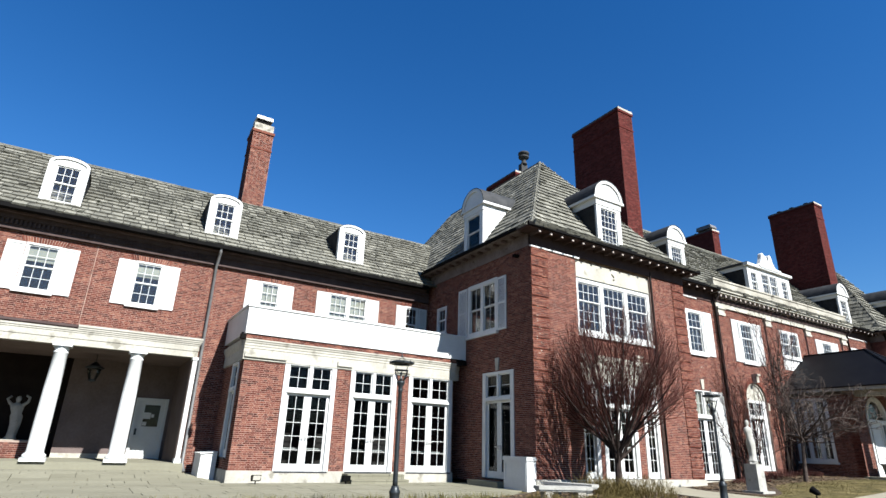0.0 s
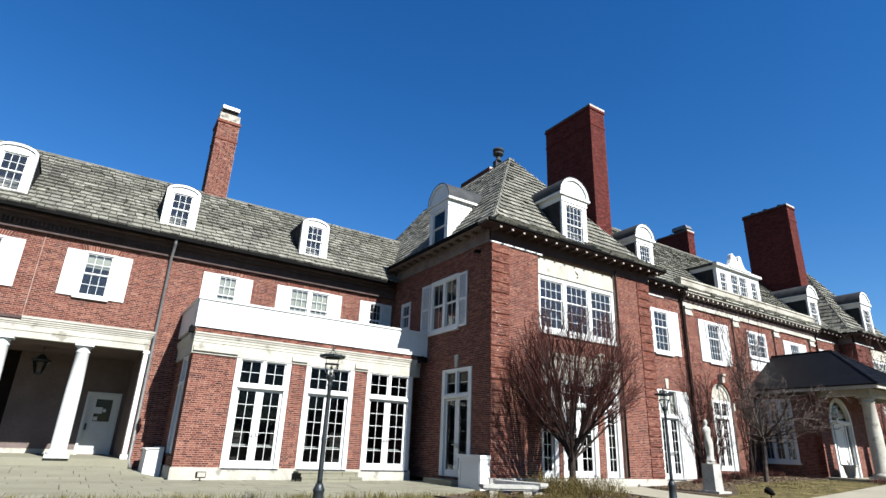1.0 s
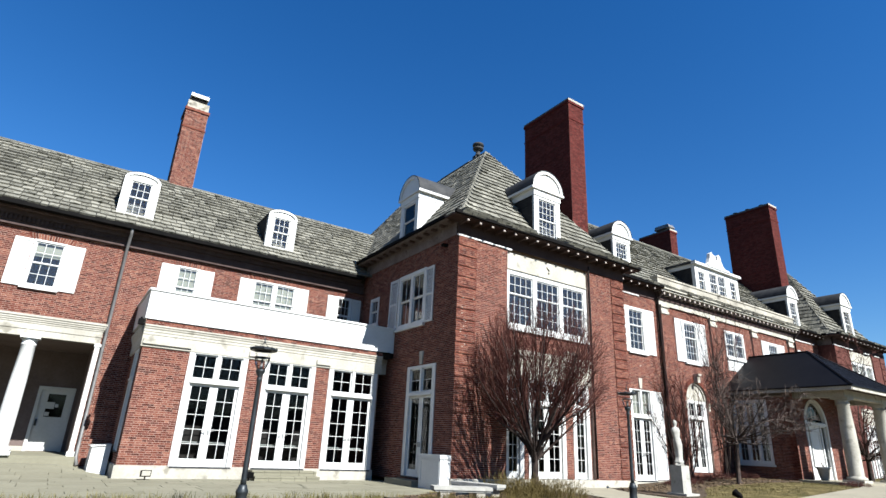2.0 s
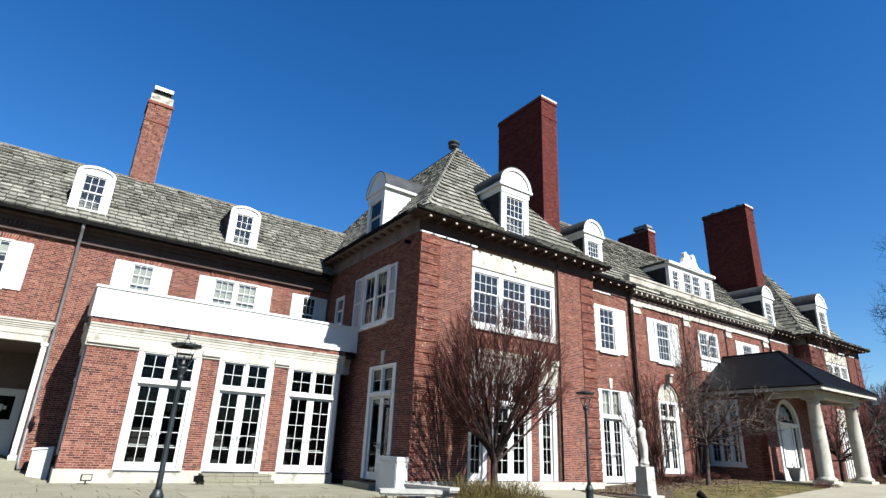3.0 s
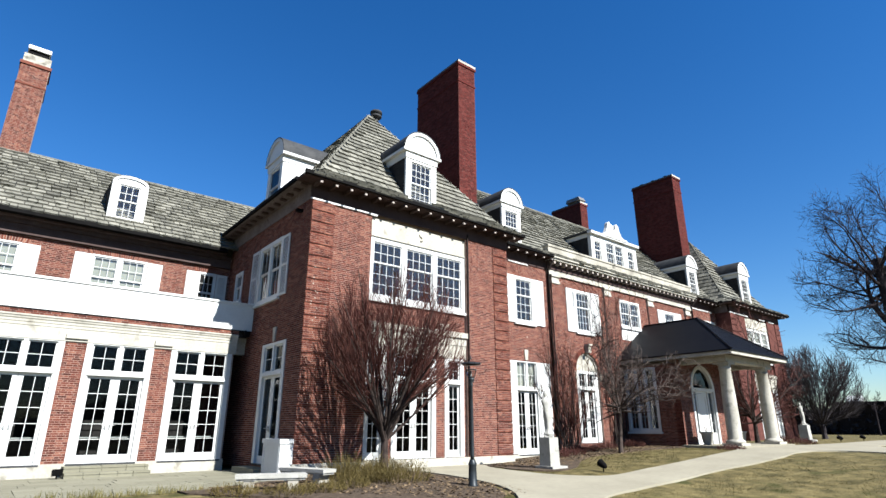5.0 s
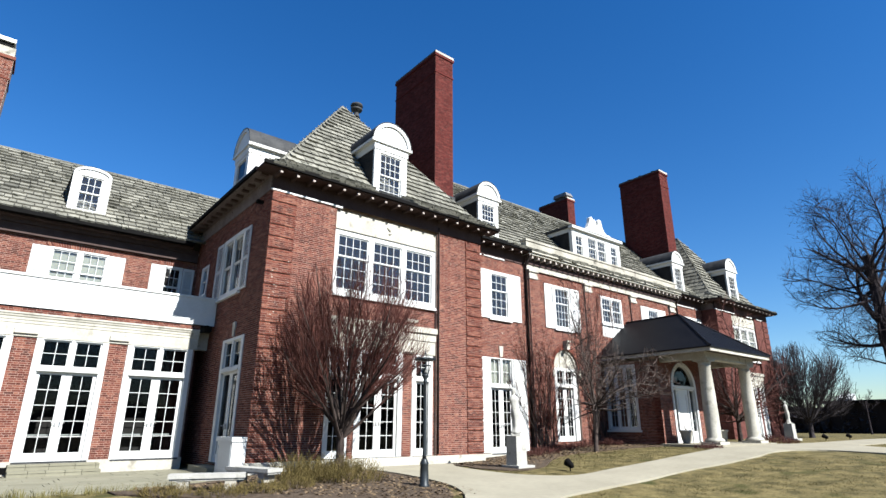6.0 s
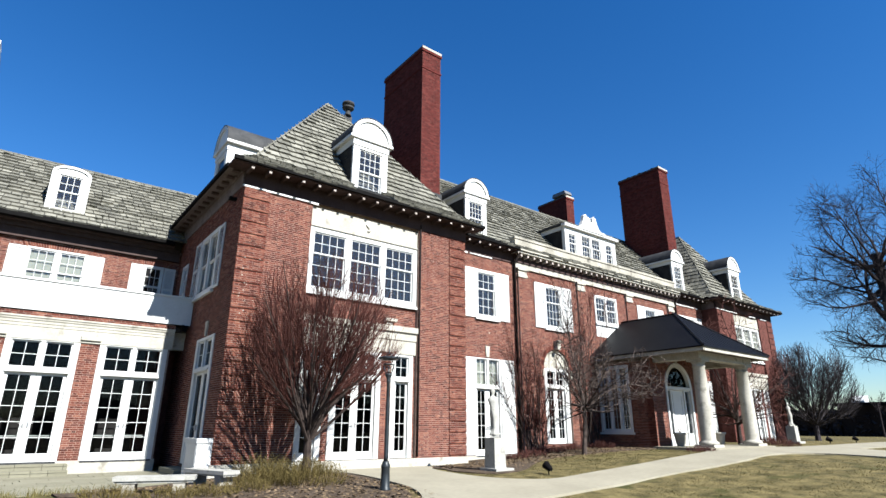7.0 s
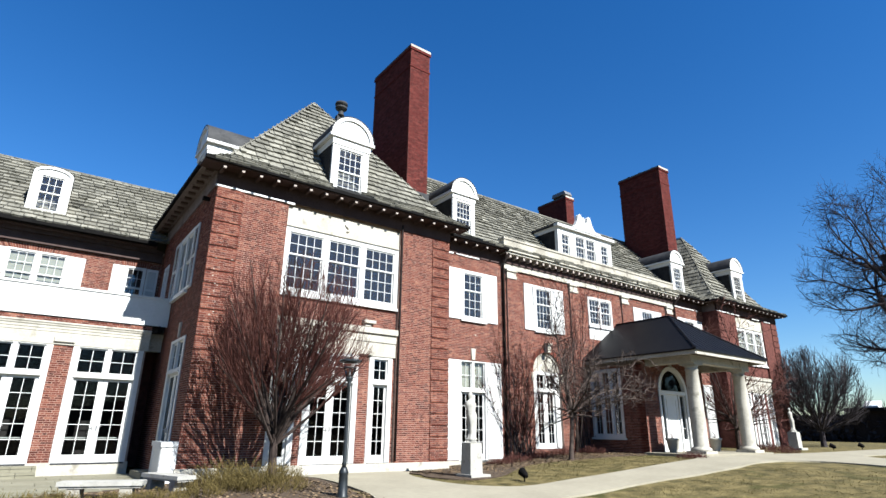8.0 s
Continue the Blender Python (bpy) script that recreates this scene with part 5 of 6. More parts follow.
def sheet(name, outline, lift, thick, material, label, category, step=1.0, flat=None):
    """A slab that follows the ground inside an outline."""
    bm = bmesh.new()
    vs = [bm.verts.new((p[0], p[1], 0)) for p in outline]
    es = [bm.edges.new((vs[i], vs[(i + 1) % len(vs)])) for i in range(len(vs))]
    bmesh.ops.triangle_fill(bm, edges=es, use_beauty=True)
    xs, ys = [p[0] for p in outline], [p[1] for p in outline]
    for lo, hi, n in ((min(xs), max(xs), (1, 0, 0)), (min(ys), max(ys), (0, 1, 0))):
        c = lo + step
        while c < hi:
            bmesh.ops.bisect_plane(bm, geom=bm.verts[:] + bm.edges[:] + bm.faces[:], plane_co=(n[0] * c, n[1] * c, 0), plane_no=n)
            c += step
    bmesh.ops.recalc_face_normals(bm, faces=bm.faces)
    rim = [e for e in bm.edges if e.is_boundary]
    ex = bmesh.ops.extrude_edge_only(bm, edges=rim)
    low = {v for v in ex["geom"] if isinstance(v, bmesh.types.BMVert)}
    for v in bm.verts:
        z = flat(v.co.x, v.co.y) if flat else level(v.co.x, v.co.y) + lift
        v.co.z = z - thick if v in low else z
    me = bpy.data.meshes.new(name)
    bm.to_mesh(me)
    bm.free()
    me.materials.append(material)
    return tagged(new(name, me), label, category, kind="structure")


walkway = smooth_loop([(16.05, 14.62), (16.0, 13.4), (15.75, 11.2), (15.45, 9.5), (14.6, 8.1), (13.0, 6.9), (9.5, 5.3), (4.0, 3.2), (4.6, 2.0), (10.5, 4.5), (14.2, 6.4), (16.6, 7.3), (18.2, 7.6), (19.8, 7.8), (23.0, 7.95), (26.4, 7.65), (30.0, 7.95), (31.5, 7.8), (32.3, 6.8),
                       (32.0, 4.5), (31.0, 0.0), (33.0, -1.0), (35.5, 0.0), (36.6, 4.5), (37.4, 7.4), (40.0, 7.6), (50.0, 7.2), (62.0, 7.0), (62.0, 9.4), (50.0, 9.6), (41.0, 9.5), (36.6, 9.9), (35.5, 10.2), (30.0, 10.2), (28.6, 9.9), (25.5, 9.75), (22.0, 9.7), (19.8, 9.5), (18.7, 10.2), (18.4, 11.3), (18.6, 12.6), (19.0, 13.6), (19.4, 14.62)])
sheet("path", walkway, 0.05, 0.12, CONCRETE, "pale poured concrete garden path", "path")
bed = smooth_loop([(9.0, 12.4), (12.4, 14.55), (15.9, 14.6), (15.9, 13.0), (15.6, 11.0), (15.2, 9.4), (14.3, 8.3), (12.6, 8.6), (10.6, 10.2)])
sheet("flower_bed", bed, 0.035, 0.1, MULCH, "bare mulched bed with dry leaves", "flower bed")
bed2 = smooth_loop([(19.5, 14.65), (19.3, 13.4), (19.0, 12.4), (19.6, 11.4), (21.0, 11.6), (24.0, 13.4), (27.0, 13.2), (30.2, 12.6), (30.2, 15.55), (25.0, 15.6), (21.6, 15.5), (21.3, 14.7)])
sheet("flower_bed", bed2, 0.035, 0.1, MULCH, "bare mulched bed along the brick wall", "flower bed")
def paved(x, y):
    """Height of the terrace: it rises to the porch of the wing."""
    return -0.135 + 0.22 * ease((y - 18.6) / 2.6) * (1 - ease((x - 2.6) / 1.2))


terrace = sheet("terrace", [(-12, 13.3), (3.0, 13.1), (9.4, 12.9), (12.5, 14.7), (12.5, 22.3), (-12, 22.3)], 0, 0.3, JOINT, "flagstone terrace with sandy joints", "terrace", step=0.6, flat=paved)
rng = random.Random(5)
kinds, rest, made = {}, Mesh(), 0
y = 13.15
while y < 21.9:
    d = rng.choice((0.45, 0.6, 0.6))
    x = 12.4
    while x > -9:
        w = rng.choice((0.6, 0.75, 0.9, 1.2))
        if x < 9.2 + (y - 12.5) * 1.45 and not (3.8 < x - w / 2 < 12.1 and y > 18.7):
            if made < 300 and y < 18.0:
                if (w, d) not in kinds:
                    kinds[w, d] = Mesh().box(Frame((0, 0, 0), (1, 0, 0), (0, 1, 0)), 0, w - 0.014, 0, d - 0.014, 0, 0.05).data("paver", PAVER)
                ob = new("paver", kinds[w, d])
                ob.location = (x - w, y, paved(x - w / 2, y + d / 2) + rng.uniform(-0.009, -0.001))
                ob.parent = terrace
                made += 1
            else:
                p, q, hop = x - w, x - 0.014, rng.uniform(-0.004, 0.004) + 0.045
                ring = [(p, y), (q, y), (q, y + d - 0.014), (p, y + d - 0.014)]
                rest.hexa([(u, v, paved(u, v) - 0.005) for u, v in ring], [(u, v, paved(u, v) + hop) for u, v in ring])
        x -= w
    y += d
part("paving", rest, PAVER, terrace, kind="stuff")


# ---- trees and plants ----
def bent(p, d, length, n, rng, wander, lift):
    """A crooked line from p along d that turns upward by lift."""
    pts, d = [p.copy()], d.normalized()
    for i in range(n):
        d = (d + Vector((rng.uniform(-1, 1), rng.uniform(-1, 1), rng.uniform(-1, 1))) * wander + Vector((0, 0, lift))).normalized()
        pts.append(pts[-1] + d * (length / n))
    return pts


def along(pts, t):
    i = min(int(t * (len(pts) - 1)), len(pts) - 2)
    f = t * (len(pts) - 1) - i
    return pts[i].lerp(pts[i + 1], f), (pts[i + 1] - pts[i]).normalized()


def side_way(d, angle, rng):
    x = d.cross(Vector((rng.uniform(-1, 1), rng.uniform(-1, 1), rng.uniform(-1, 1)))).normalized()
    return d * math.cos(angle) + x * math.sin(angle)


def bare_tree(name, at, label, trunk_h, trunk_r, stems, stem_len, spread, shoots, shoot_len, twigs, twig_len, seed, bark, fine, lift=0.08, wander=0.10, fork=(25, 40), extra=0, lean=(0, 0), thin=0.006, inside=None, limb=(0.22, 0.36), crotch=0.55, start=0.12):
    rng = random.Random(seed)
    t = thing(name, label, "tree")
    base = Vector(at)
    wood, crown = Mesh(), Mesh()
    top = base + Vector((lean[0], lean[1], trunk_h))
    tp = [base - Vector((0, 0, 0.1)), base.lerp(top, 0.3) + Vector((0.02, 0.01, 0)), base.lerp(top, 0.7) - Vector((0.015, 0.02, 0)), top]
    wood.tube(tp, [trunk_r * 1.35, trunk_r, trunk_r * 0.92, trunk_r * 0.8], 9)

    def ok(p):
        return inside is None or inside(p)
    for i in range(stems):
        az = math.tau * (i + rng.uniform(-0.3, 0.3)) / stems * 2.4
        tilt = radians(spread[0] + (spread[1] - spread[0]) * ((i + 0.5) / stems) ** 0.7 + rng.uniform(-4, 4))
        d = Vector((math.cos(az) * math.sin(tilt), math.sin(az) * math.sin(tilt), math.cos(tilt)))
        p0, _ = along(tp, rng.uniform(crotch, 0.98))
        L = stem_len * rng.uniform(0.8, 1.08)
        sp = bent(p0, d, L, 7, rng, wander, lift)
        while len(sp) > 3 and not ok(sp[-1]):
            sp.pop()
        r0 = trunk_r * rng.uniform(*limb)
        wood.tube(sp, [r0 * (1 - 0.9 * k / (len(sp) - 1)) + 0.004 for k in range(len(sp))], 6)
        for j in range(shoots):
            q, dd = along(sp, start + (0.99 - start) * rng.random() ** 0.85)
            L2 = shoot_len * rng.uniform(0.5, 1.1)
            s2 = bent(q, side_way(dd, radians(rng.uniform(*fork)), rng), L2, 5, rng, wander * 1.1, lift)
            if not ok(s2[-1]):
                continue
            r1 = max(r0 * 0.28, thin * 1.8)
            (wood if r1 > thin * 4 else crown).tube(s2, [r1 * (1 - 0.7 * k / 5) for k in range(6)], 4, cap=False)
            for k in range(twigs):
                q2, d2 = along(s2, rng.uniform(0.15, 1.0))
                s3 = bent(q2, side_way(d2, radians(rng.uniform(*fork)), rng), twig_len * rng.uniform(0.5, 1.2), 3, rng, wander * 1.2, lift)
                if not ok(s3[-1]):
                    continue
                crown.tube(s3, [thin, thin * 0.85, thin * 0.7, thin * 0.45], 3, cap=False)
                for e2 in range(extra):
                    q3, d3 = along(s3, rng.uniform(0.2, 1.0))
                    s4 = bent(q3, side_way(d3, radians(rng.uniform(*fork)), rng), twig_len * rng.uniform(0.3, 0.6), 2, rng, wander, lift)
                    if ok(s4[-1]):
                        crown.tube(s4, [thin * 0.7, thin * 0.6, thin * 0.35], 3, cap=False)
    part("trunk", wood, bark, t)
    part("crown", crown, fine, t)
    return t


def vase_shape(c, r, z0, z1):
    """An upright egg in which a clipped crown stays."""
    def inside(p):
        f = (p.z - z0) / (z1 - z0)
        if f > 1:
            return False
        w = r * (0.62 + 0.69 * max(f, 0)) if f < 0.55 else r * math.sqrt(max(0.0, 1 - ((f - 0.55) / 0.47) ** 2)) * 0.99
        return math.hypot(p.x - c[0], p.y - c[1]) < max(w, 0.3)
    return inside


bare_tree("tree", (14.48, 13.05, -0.03), "leafless clipped vase-shaped tree with dense red-brown twigs", 1.4, 0.11, 34, 5.4, (3, 62), 20, 1.9, 6, 0.9, 7, BARK, TWIG, limb=(0.3, 0.58), lift=0.05, wander=0.085, fork=(10, 32), extra=2, thin=0.0056, start=0.22, inside=vase_shape((14.62, 12.95), 2.36, 0.3, 6.2))
bare_tree("tree", (26.1, 13.3, level(26.1, 13.3)), "leafless spreading ornamental tree with pale crooked branches", 1.9, 0.08, 30, 4.7, (5, 108), 13, 1.25, 6, 0.6, 19, PALETWIG, PALETWIG, lift=-0.01, wander=0.27, fork=(25, 75), extra=1, thin=0.0085, start=0.25, lean=(0.2, -0.05), limb=(0.28, 0.5), crotch=0.8,
          inside=lambda p: ((p.x - 28.0) / 2.9) ** 2 + ((p.y - 12.4) / 2.3) ** 2 + ((p.z - 3.8) / 1.75) ** 2 < 1 or ((p.x - 26.3) / 1.4) ** 2 + ((p.y - 13.2) / 1.3) ** 2 + ((p.z - 4.7) / 2.6) ** 2 < 1)
bare_tree("tree", (38.1, 12.9, level(38.1, 12.9)), "leafless crooked tree between the porch and the far pavilion", 1.6, 0.11, 28, 7.0, (3, 98), 12, 1.6, 6, 0.6, 23, BARK, TWIG, lift=0.02, wander=0.17, fork=(22, 55), extra=1, thin=0.008, limb=(0.25, 0.45),
          inside=lambda p: ((p.x - 39.2) / 3.3) ** 2 + ((p.y - 12.6) / 2.4) ** 2 + ((p.z - 4.8) / 4.2) ** 2 < 1 and (p.x > 36.9 or p.z < 3.9))
bare_tree("tree", (49.4, 13.3, level(49.4, 13.3)), "leafless rounded clipped tree near the far pavilion", 1.2, 0.15, 40, 5.6, (3, 84), 20, 2.0, 7, 0.9, 29, GREYTWIG, GREYTWIG, lift=0.09, wander=0.08, fork=(12, 36), extra=1, thin=0.009, start=0.25, limb=(0.2, 0.36),
          inside=lambda p: ((p.x - 49.6) / 3.1) ** 2 + ((p.y - 13.3) / 3.0) ** 2 + ((p.z - 4.0) / 2.95) ** 2 < 1)
bare_tree("tree", (57.0, 9.75, 0.4), "large leafless oak with crooked limbs", 13.2, 0.42, 32, 8.2, (4, 108), 14, 2.7, 9, 1.1, 37, FARTWIG, FARTWIG, lift=0.025, wander=0.28, fork=(25, 65), extra=3, thin=0.011, limb=(0.18, 0.42), crotch=0.36, start=0.22,
          inside=lambda p: ((p.x - 57.0) / 6.0) ** 2 + ((p.y - 10.3) / 5.6) ** 2 + ((p.z - 13.4) / 8.8) ** 2 < 1)
bare_tree("tree", (74.0, 16.3, 0.4), "thin leafless sapling beyond the lawn", 3.2, 0.07, 7, 1.4, (15, 70), 5, 0.6, 3, 0.35, 41, FARTWIG, FARTWIG, thin=0.012)


def climber(at, height, wide, stems, seed, label, fine=TWIG):
    rng = random.Random(seed)
    c = thing("climbing_plant", label, "climber")
    wood, crown = Mesh(), Mesh()
    for i in range(stems):
        p = Vector(at) + Vector((rng.uniform(-wide, wide) * 0.4, rng.uniform(-0.08, 0.08), 0))
        sp = bent(p, Vector((rng.uniform(-0.5, 0.5), 0.02, 1)), height * rng.uniform(0.55, 1.0), 9, rng, 0.12, 0.06)
        sp = [Vector((q.x, min(max(q.y, at[1] - 0.35), at[1] + 0.15), q.z)) for q in sp]
        wood.tube(sp, [0.02 * (1 - 0.8 * k / 9) + 0.003 for k in range(10)], 5)
        for j in range(9):
            q, d = along(sp, rng.uniform(0.2, 1))
            s2 = bent(q, side_way(d, radians(rng.uniform(12, 38)), rng), rng.uniform(0.5, 1.4), 4, rng, 0.15, 0.08)
            s2 = [Vector((u.x, min(max(u.y, at[1] - 0.45), at[1] + 0.17), u.z)) for u in s2]
            crown.tube(s2, [0.010, 0.009, 0.008, 0.006, 0.004], 3, cap=False)
            for k in range(4):
                q2, d2 = along(s2, rng.uniform(0.2, 1))
                s3 = bent(q2, side_way(d2, radians(rng.uniform(20, 50)), rng), rng.uniform(0.15, 0.5), 2, rng, 0.15, 0.05)
                s3 = [Vector((u.x, min(max(u.y, at[1] - 0.5), at[1] + 0.17), u.z)) for u in s3]
                crown.tube(s3, [0.007, 0.006, 0.004], 3, cap=False)
    part("stem", wood, BARK, c)
    part("crown", crown, fine, c)
    return c


climber((25.7, 15.45, 0.1), 5.4, 1.4, 17, 3, "bare climbing shrub on the brick wall")
climber((29.5, 15.42, 0.3), 8.6, 1.5, 14, 4, "tall bare climber on the brick wall")
climber((37.8, 15.42, 0.4), 5.0, 1.2, 6, 6, "bare climber on the far brick wall")


def tuft(m, p, n, h, lean, rng, w=0.006):
    for i in range(n):
        t, b = rng.uniform(0, math.tau), rng.uniform(0, 0.12) * (1 + lean)
        q = p + Vector((math.cos(t) * b, math.sin(t) * b, 0))
        d = Vector((math.cos(t) * lean * rng.uniform(0.2, 1), math.sin(t) * lean * rng.uniform(0.2, 1), 1))
        L, s = h * rng.uniform(0.5, 1.1), Vector((-math.sin(t), math.cos(t), 0)) * w
        mid, top = q + d * L * 0.55, q + d * L + Vector((math.cos(t), math.sin(t), -0.2)) * L * 0.25 * lean
        m.poly(q - s, q + s, mid + s * 0.7, mid - s * 0.7)
        m.poly(mid - s * 0.7, mid + s * 0.7, top)


def straw_shrub(x, y, r, h, seed, label="low straw-coloured twiggy shrub"):
    rng = random.Random(seed)
    m = Mesh()
    for i in range(int(260 * r * r + 60)):
        t, q = rng.uniform(0, math.tau), r * math.sqrt(rng.random())
        px, py = x + q * math.cos(t), y + q * math.sin(t)
        hh = h * math.sqrt(max(0.05, 1 - (q / r) ** 2)) * rng.uniform(0.75, 1.1)
        out = Vector((math.cos(t), math.sin(t), 0)) * (q / r) * 0.6
        p = Vector((px, py, level(px, py) + 0.02))
        pts = bent(p, Vector((out.x + rng.uniform(-0.4, 0.4), out.y + rng.uniform(-0.4, 0.4), 1)), hh, 3, rng, 0.2, 0.05)
        m.tube(pts, [0.006, 0.005, 0.004, 0.002], 3, cap=False)
        for k in range(7):
            a, d = along(pts, rng.uniform(0.2, 1.0))
            e2 = a + side_way(d, radians(rng.uniform(20, 60)), rng) * rng.uniform(0.06, 0.22) * (h + 0.4)
            s = Vector((rng.uniform(-1, 1), rng.uniform(-1, 1), rng.uniform(-0.3, 0.3))) * 0.009
            m.poly(a - s * 0.4, a + s * 0.4, e2)
            m.poly(a.lerp(e2, 0.4) - s, e2 + s, e2 - s * 0.5)
    return tagged(part("shrub", m, SHRUB if h > 0.36 or y < 13 and x < 16 else TWIG), label, "shrub")


for i, (x, y, r, h) in enumerate(((13.25, 12.0, 0.6, 0.5), (13.85, 11.6, 0.85, 0.62), (12.3, 11.1, 0.45, 0.3), (13.2, 12.9, 0.7, 0.6), (14.9, 13.5, 0.5, 0.4), (10.7, 10.75, 0.5, 0.17), (9.75, 11.15, 0.45, 0.22), (11.5, 10.8, 0.5, 0.2))):
    straw_shrub(x, y, r, h, 100 + i)
for i, (x, y, r, h) in enumerate(((24.6, 14.6, 0.6, 0.26), (26.0, 14.9, 0.6, 0.28), (27.4, 14.9, 0.55, 0.35), (29.0, 14.6, 0.6, 0.3), (29.3, 10.3, 0.5, 0.2), (23.6, 14.5, 0.5, 0.2), (37.4, 10.6, 0.7, 0.3), (40.2, 12.4, 0.8, 0.35))):
    straw_shrub(x, y, r, h, 120 + i, "low brown winter shrub by the wall")
edge, rng = Mesh(), random.Random(9)
for i in range(420):
    x = rng.uniform(-7, 9.5)
    yy = 12.62 - 0.014 * (x + 7) + rng.gauss(0, 0.16)
    tuft(edge, Vector((x, yy, level(x, yy) - 0.02)), 9, rng.uniform(0.08, 0.24), 0.5, rng)
tagged(part("grass", edge, GRASS), "dry grass tufts along the terrace edge", "grass", kind="stuff")
blades = Mesh()
for i in range(40000):
    x = 12 + 30 * rng.random() ** 1.5
    yy = rng.uniform(0.5, 7.7)
    if (yy > min(7.55, 6.2 + 0.4 * (x - 14.2)) and x < 32) or 30.5 < x < 37.8 or (x < 16 and yy > 3.5 + 0.45 * (x - 9)):
        continue
    if noise.noise(Vector((x * 1.3, yy * 1.3, 4.0))) < rng.uniform(-0.5, 0.35):
        continue
    tuft(blades, Vector((x, yy, level(x, yy) - 0.01)), 4, rng.uniform(0.012, 0.04), 2.2, rng, 0.006)
tagged(part("grass", blades, GRASS), "short dry lawn grass", "grass", kind="stuff")
hedge, rng = Mesh(), random.Random(12)
for i in range(12000):
    p = Vector((rng.uniform(80, 86), rng.uniform(17, 42), 0.3 + rng.random() ** 0.7 * (2.6 + rng.uniform(-0.3, 0.3))))
    a = Vector((rng.uniform(-1, 1), rng.uniform(-1, 1), rng.uniform(-1, 1))).normalized() * 0.45
    b = a.cross(Vector((rng.uniform(-1, 1), rng.uniform(-1, 1), rng.uniform(-1, 1)))).normalized() * 0.35
    hedge.poly(p - a, p + b, p + a, p - b)
tagged(part("thicket", hedge, GREYTWIG), "grey-brown leafless thicket beyond the lawn", "thicket", kind="stuff")
bank, rng = Mesh(), random.Random(13)
for i in range(26000):
    t = radians(rng.uniform(-75, 200))
    r = rng.uniform(88, 112)
    tall = 7 + 3.5 * math.sin(t * 7) + 2.5 * math.sin(t * 17 + 1)
    p = Vector((20 + r * math.cos(t), 0 - r * math.sin(t), rng.random() ** 1.2 * tall))
    if p.y > 4 and p.x > 0:
        p.z *= 0.55
    a = Vector((rng.uniform(-1, 1), rng.uniform(-1, 1), rng.uniform(-0.2, 1.6))).normalized() * rng.uniform(0.8, 1.8)
    b = a.cross(Vector((rng.uniform(-1, 1), rng.uniform(-1, 1), rng.uniform(-1, 1)))).normalized() * 0.28
    bank.poly(p - a, p + b, p + a, p - b)
tagged(part("far_woods", bank, FARTWIG), "distant leafless woods round the lawn", "trees", kind="stuff")


# ---- outbuilding beyond the lawn ----
shed = thing("outbuilding", "low dark flat-roofed building beyond the lawn", "building")
SF = west(80.0)
part("wall", Mesh().plate(SF, -21.4, 8.0, 0.0, 3.6, [], -0.3, 0.0).box(south(21.4), 80.31, 92.0, -0.3, 0.0, 0.0, 3.6).box(south(-7.7), 80.31, 92.0, -0.3, 0.0, 0.0, 3.6).box(west(92.0), -21.4, 8.0, -0.3, 0.0, 0.0, 3.6), BROWN, shed, "dark stained wooden wall")
for i in range(24):
    part("batten", Mesh().box(SF, -21.2 + 1.2 * i, -21.12 + 1.2 * i, 0.0, 0.05, 0.0, 3.6), BROWN, shed)
part("roof", Mesh().box(south(0), 79.5, 92.5, -21.9, 8.5, 3.6, 3.95), GUTTER, shed, "flat black roof with an overhang")
part("rooflight", Mesh().hexa2([(80.2, 19.0, 3.95), (81.6, 19.0, 3.95), (81.6, 20.4, 3.95), (80.2, 20.4, 3.95)], [(80.2, 19.0, 4.15), (81.6, 19.0, 4.7), (81.6, 20.4, 4.7), (80.2, 20.4, 4.15)]), WHITE, shed, "small white sloped rooflight")
# dry leaves on the beds and grass on the patch by the wall
litter, rng = Mesh(), random.Random(21)
for i in range(9000):
    if i % 2:
        x, y = rng.uniform(9.5, 15.6), rng.uniform(8.4, 14.4)
        if y < 12.4 - (x - 9.0) * 0.85 or y > 12.4 + (x - 9.0) * 0.62:
            continue
    else:
        x, y = rng.uniform(19.5, 30.0), rng.gauss(14.2, 0.9)
        if y > 15.5 or y < 11.8:
            continue
    a, w = rng.uniform(0, math.tau), rng.uniform(0.025, 0.06)
    p = Vector((x, y, level(x, y) + 0.045))
    u = Vector((math.cos(a), math.sin(a), rng.uniform(-0.3, 0.4))) * w
    q = Vector((-math.sin(a), math.cos(a), rng.uniform(-0.2, 0.4))) * w * 0.6
    litter.poly(p - u, p + q, p + u, p - q)
tagged(part("leaf_litter", litter, LEAF), "scattered dry brown leaves on the beds", "leaves", kind="stuff")
patch = Mesh()
for i in range(9000):
    x = rng.uniform(18.8, 36.0)
    y = 9.7 + (rng.random() ** 0.8) * 3.4
    if 29.5 < x and y < 10.4 or (x > 29.8 and y > 10.0 and x < 36.3) or x < 19.9 and y < 11:
        continue
    tuft(patch, Vector((x, y, level(x, y) - 0.01)), 3, rng.uniform(0.015, 0.05), 1.8, rng, 0.006)
tagged(part("grass", patch, GRASS), "short patchy grass before the beds", "grass", kind="stuff")


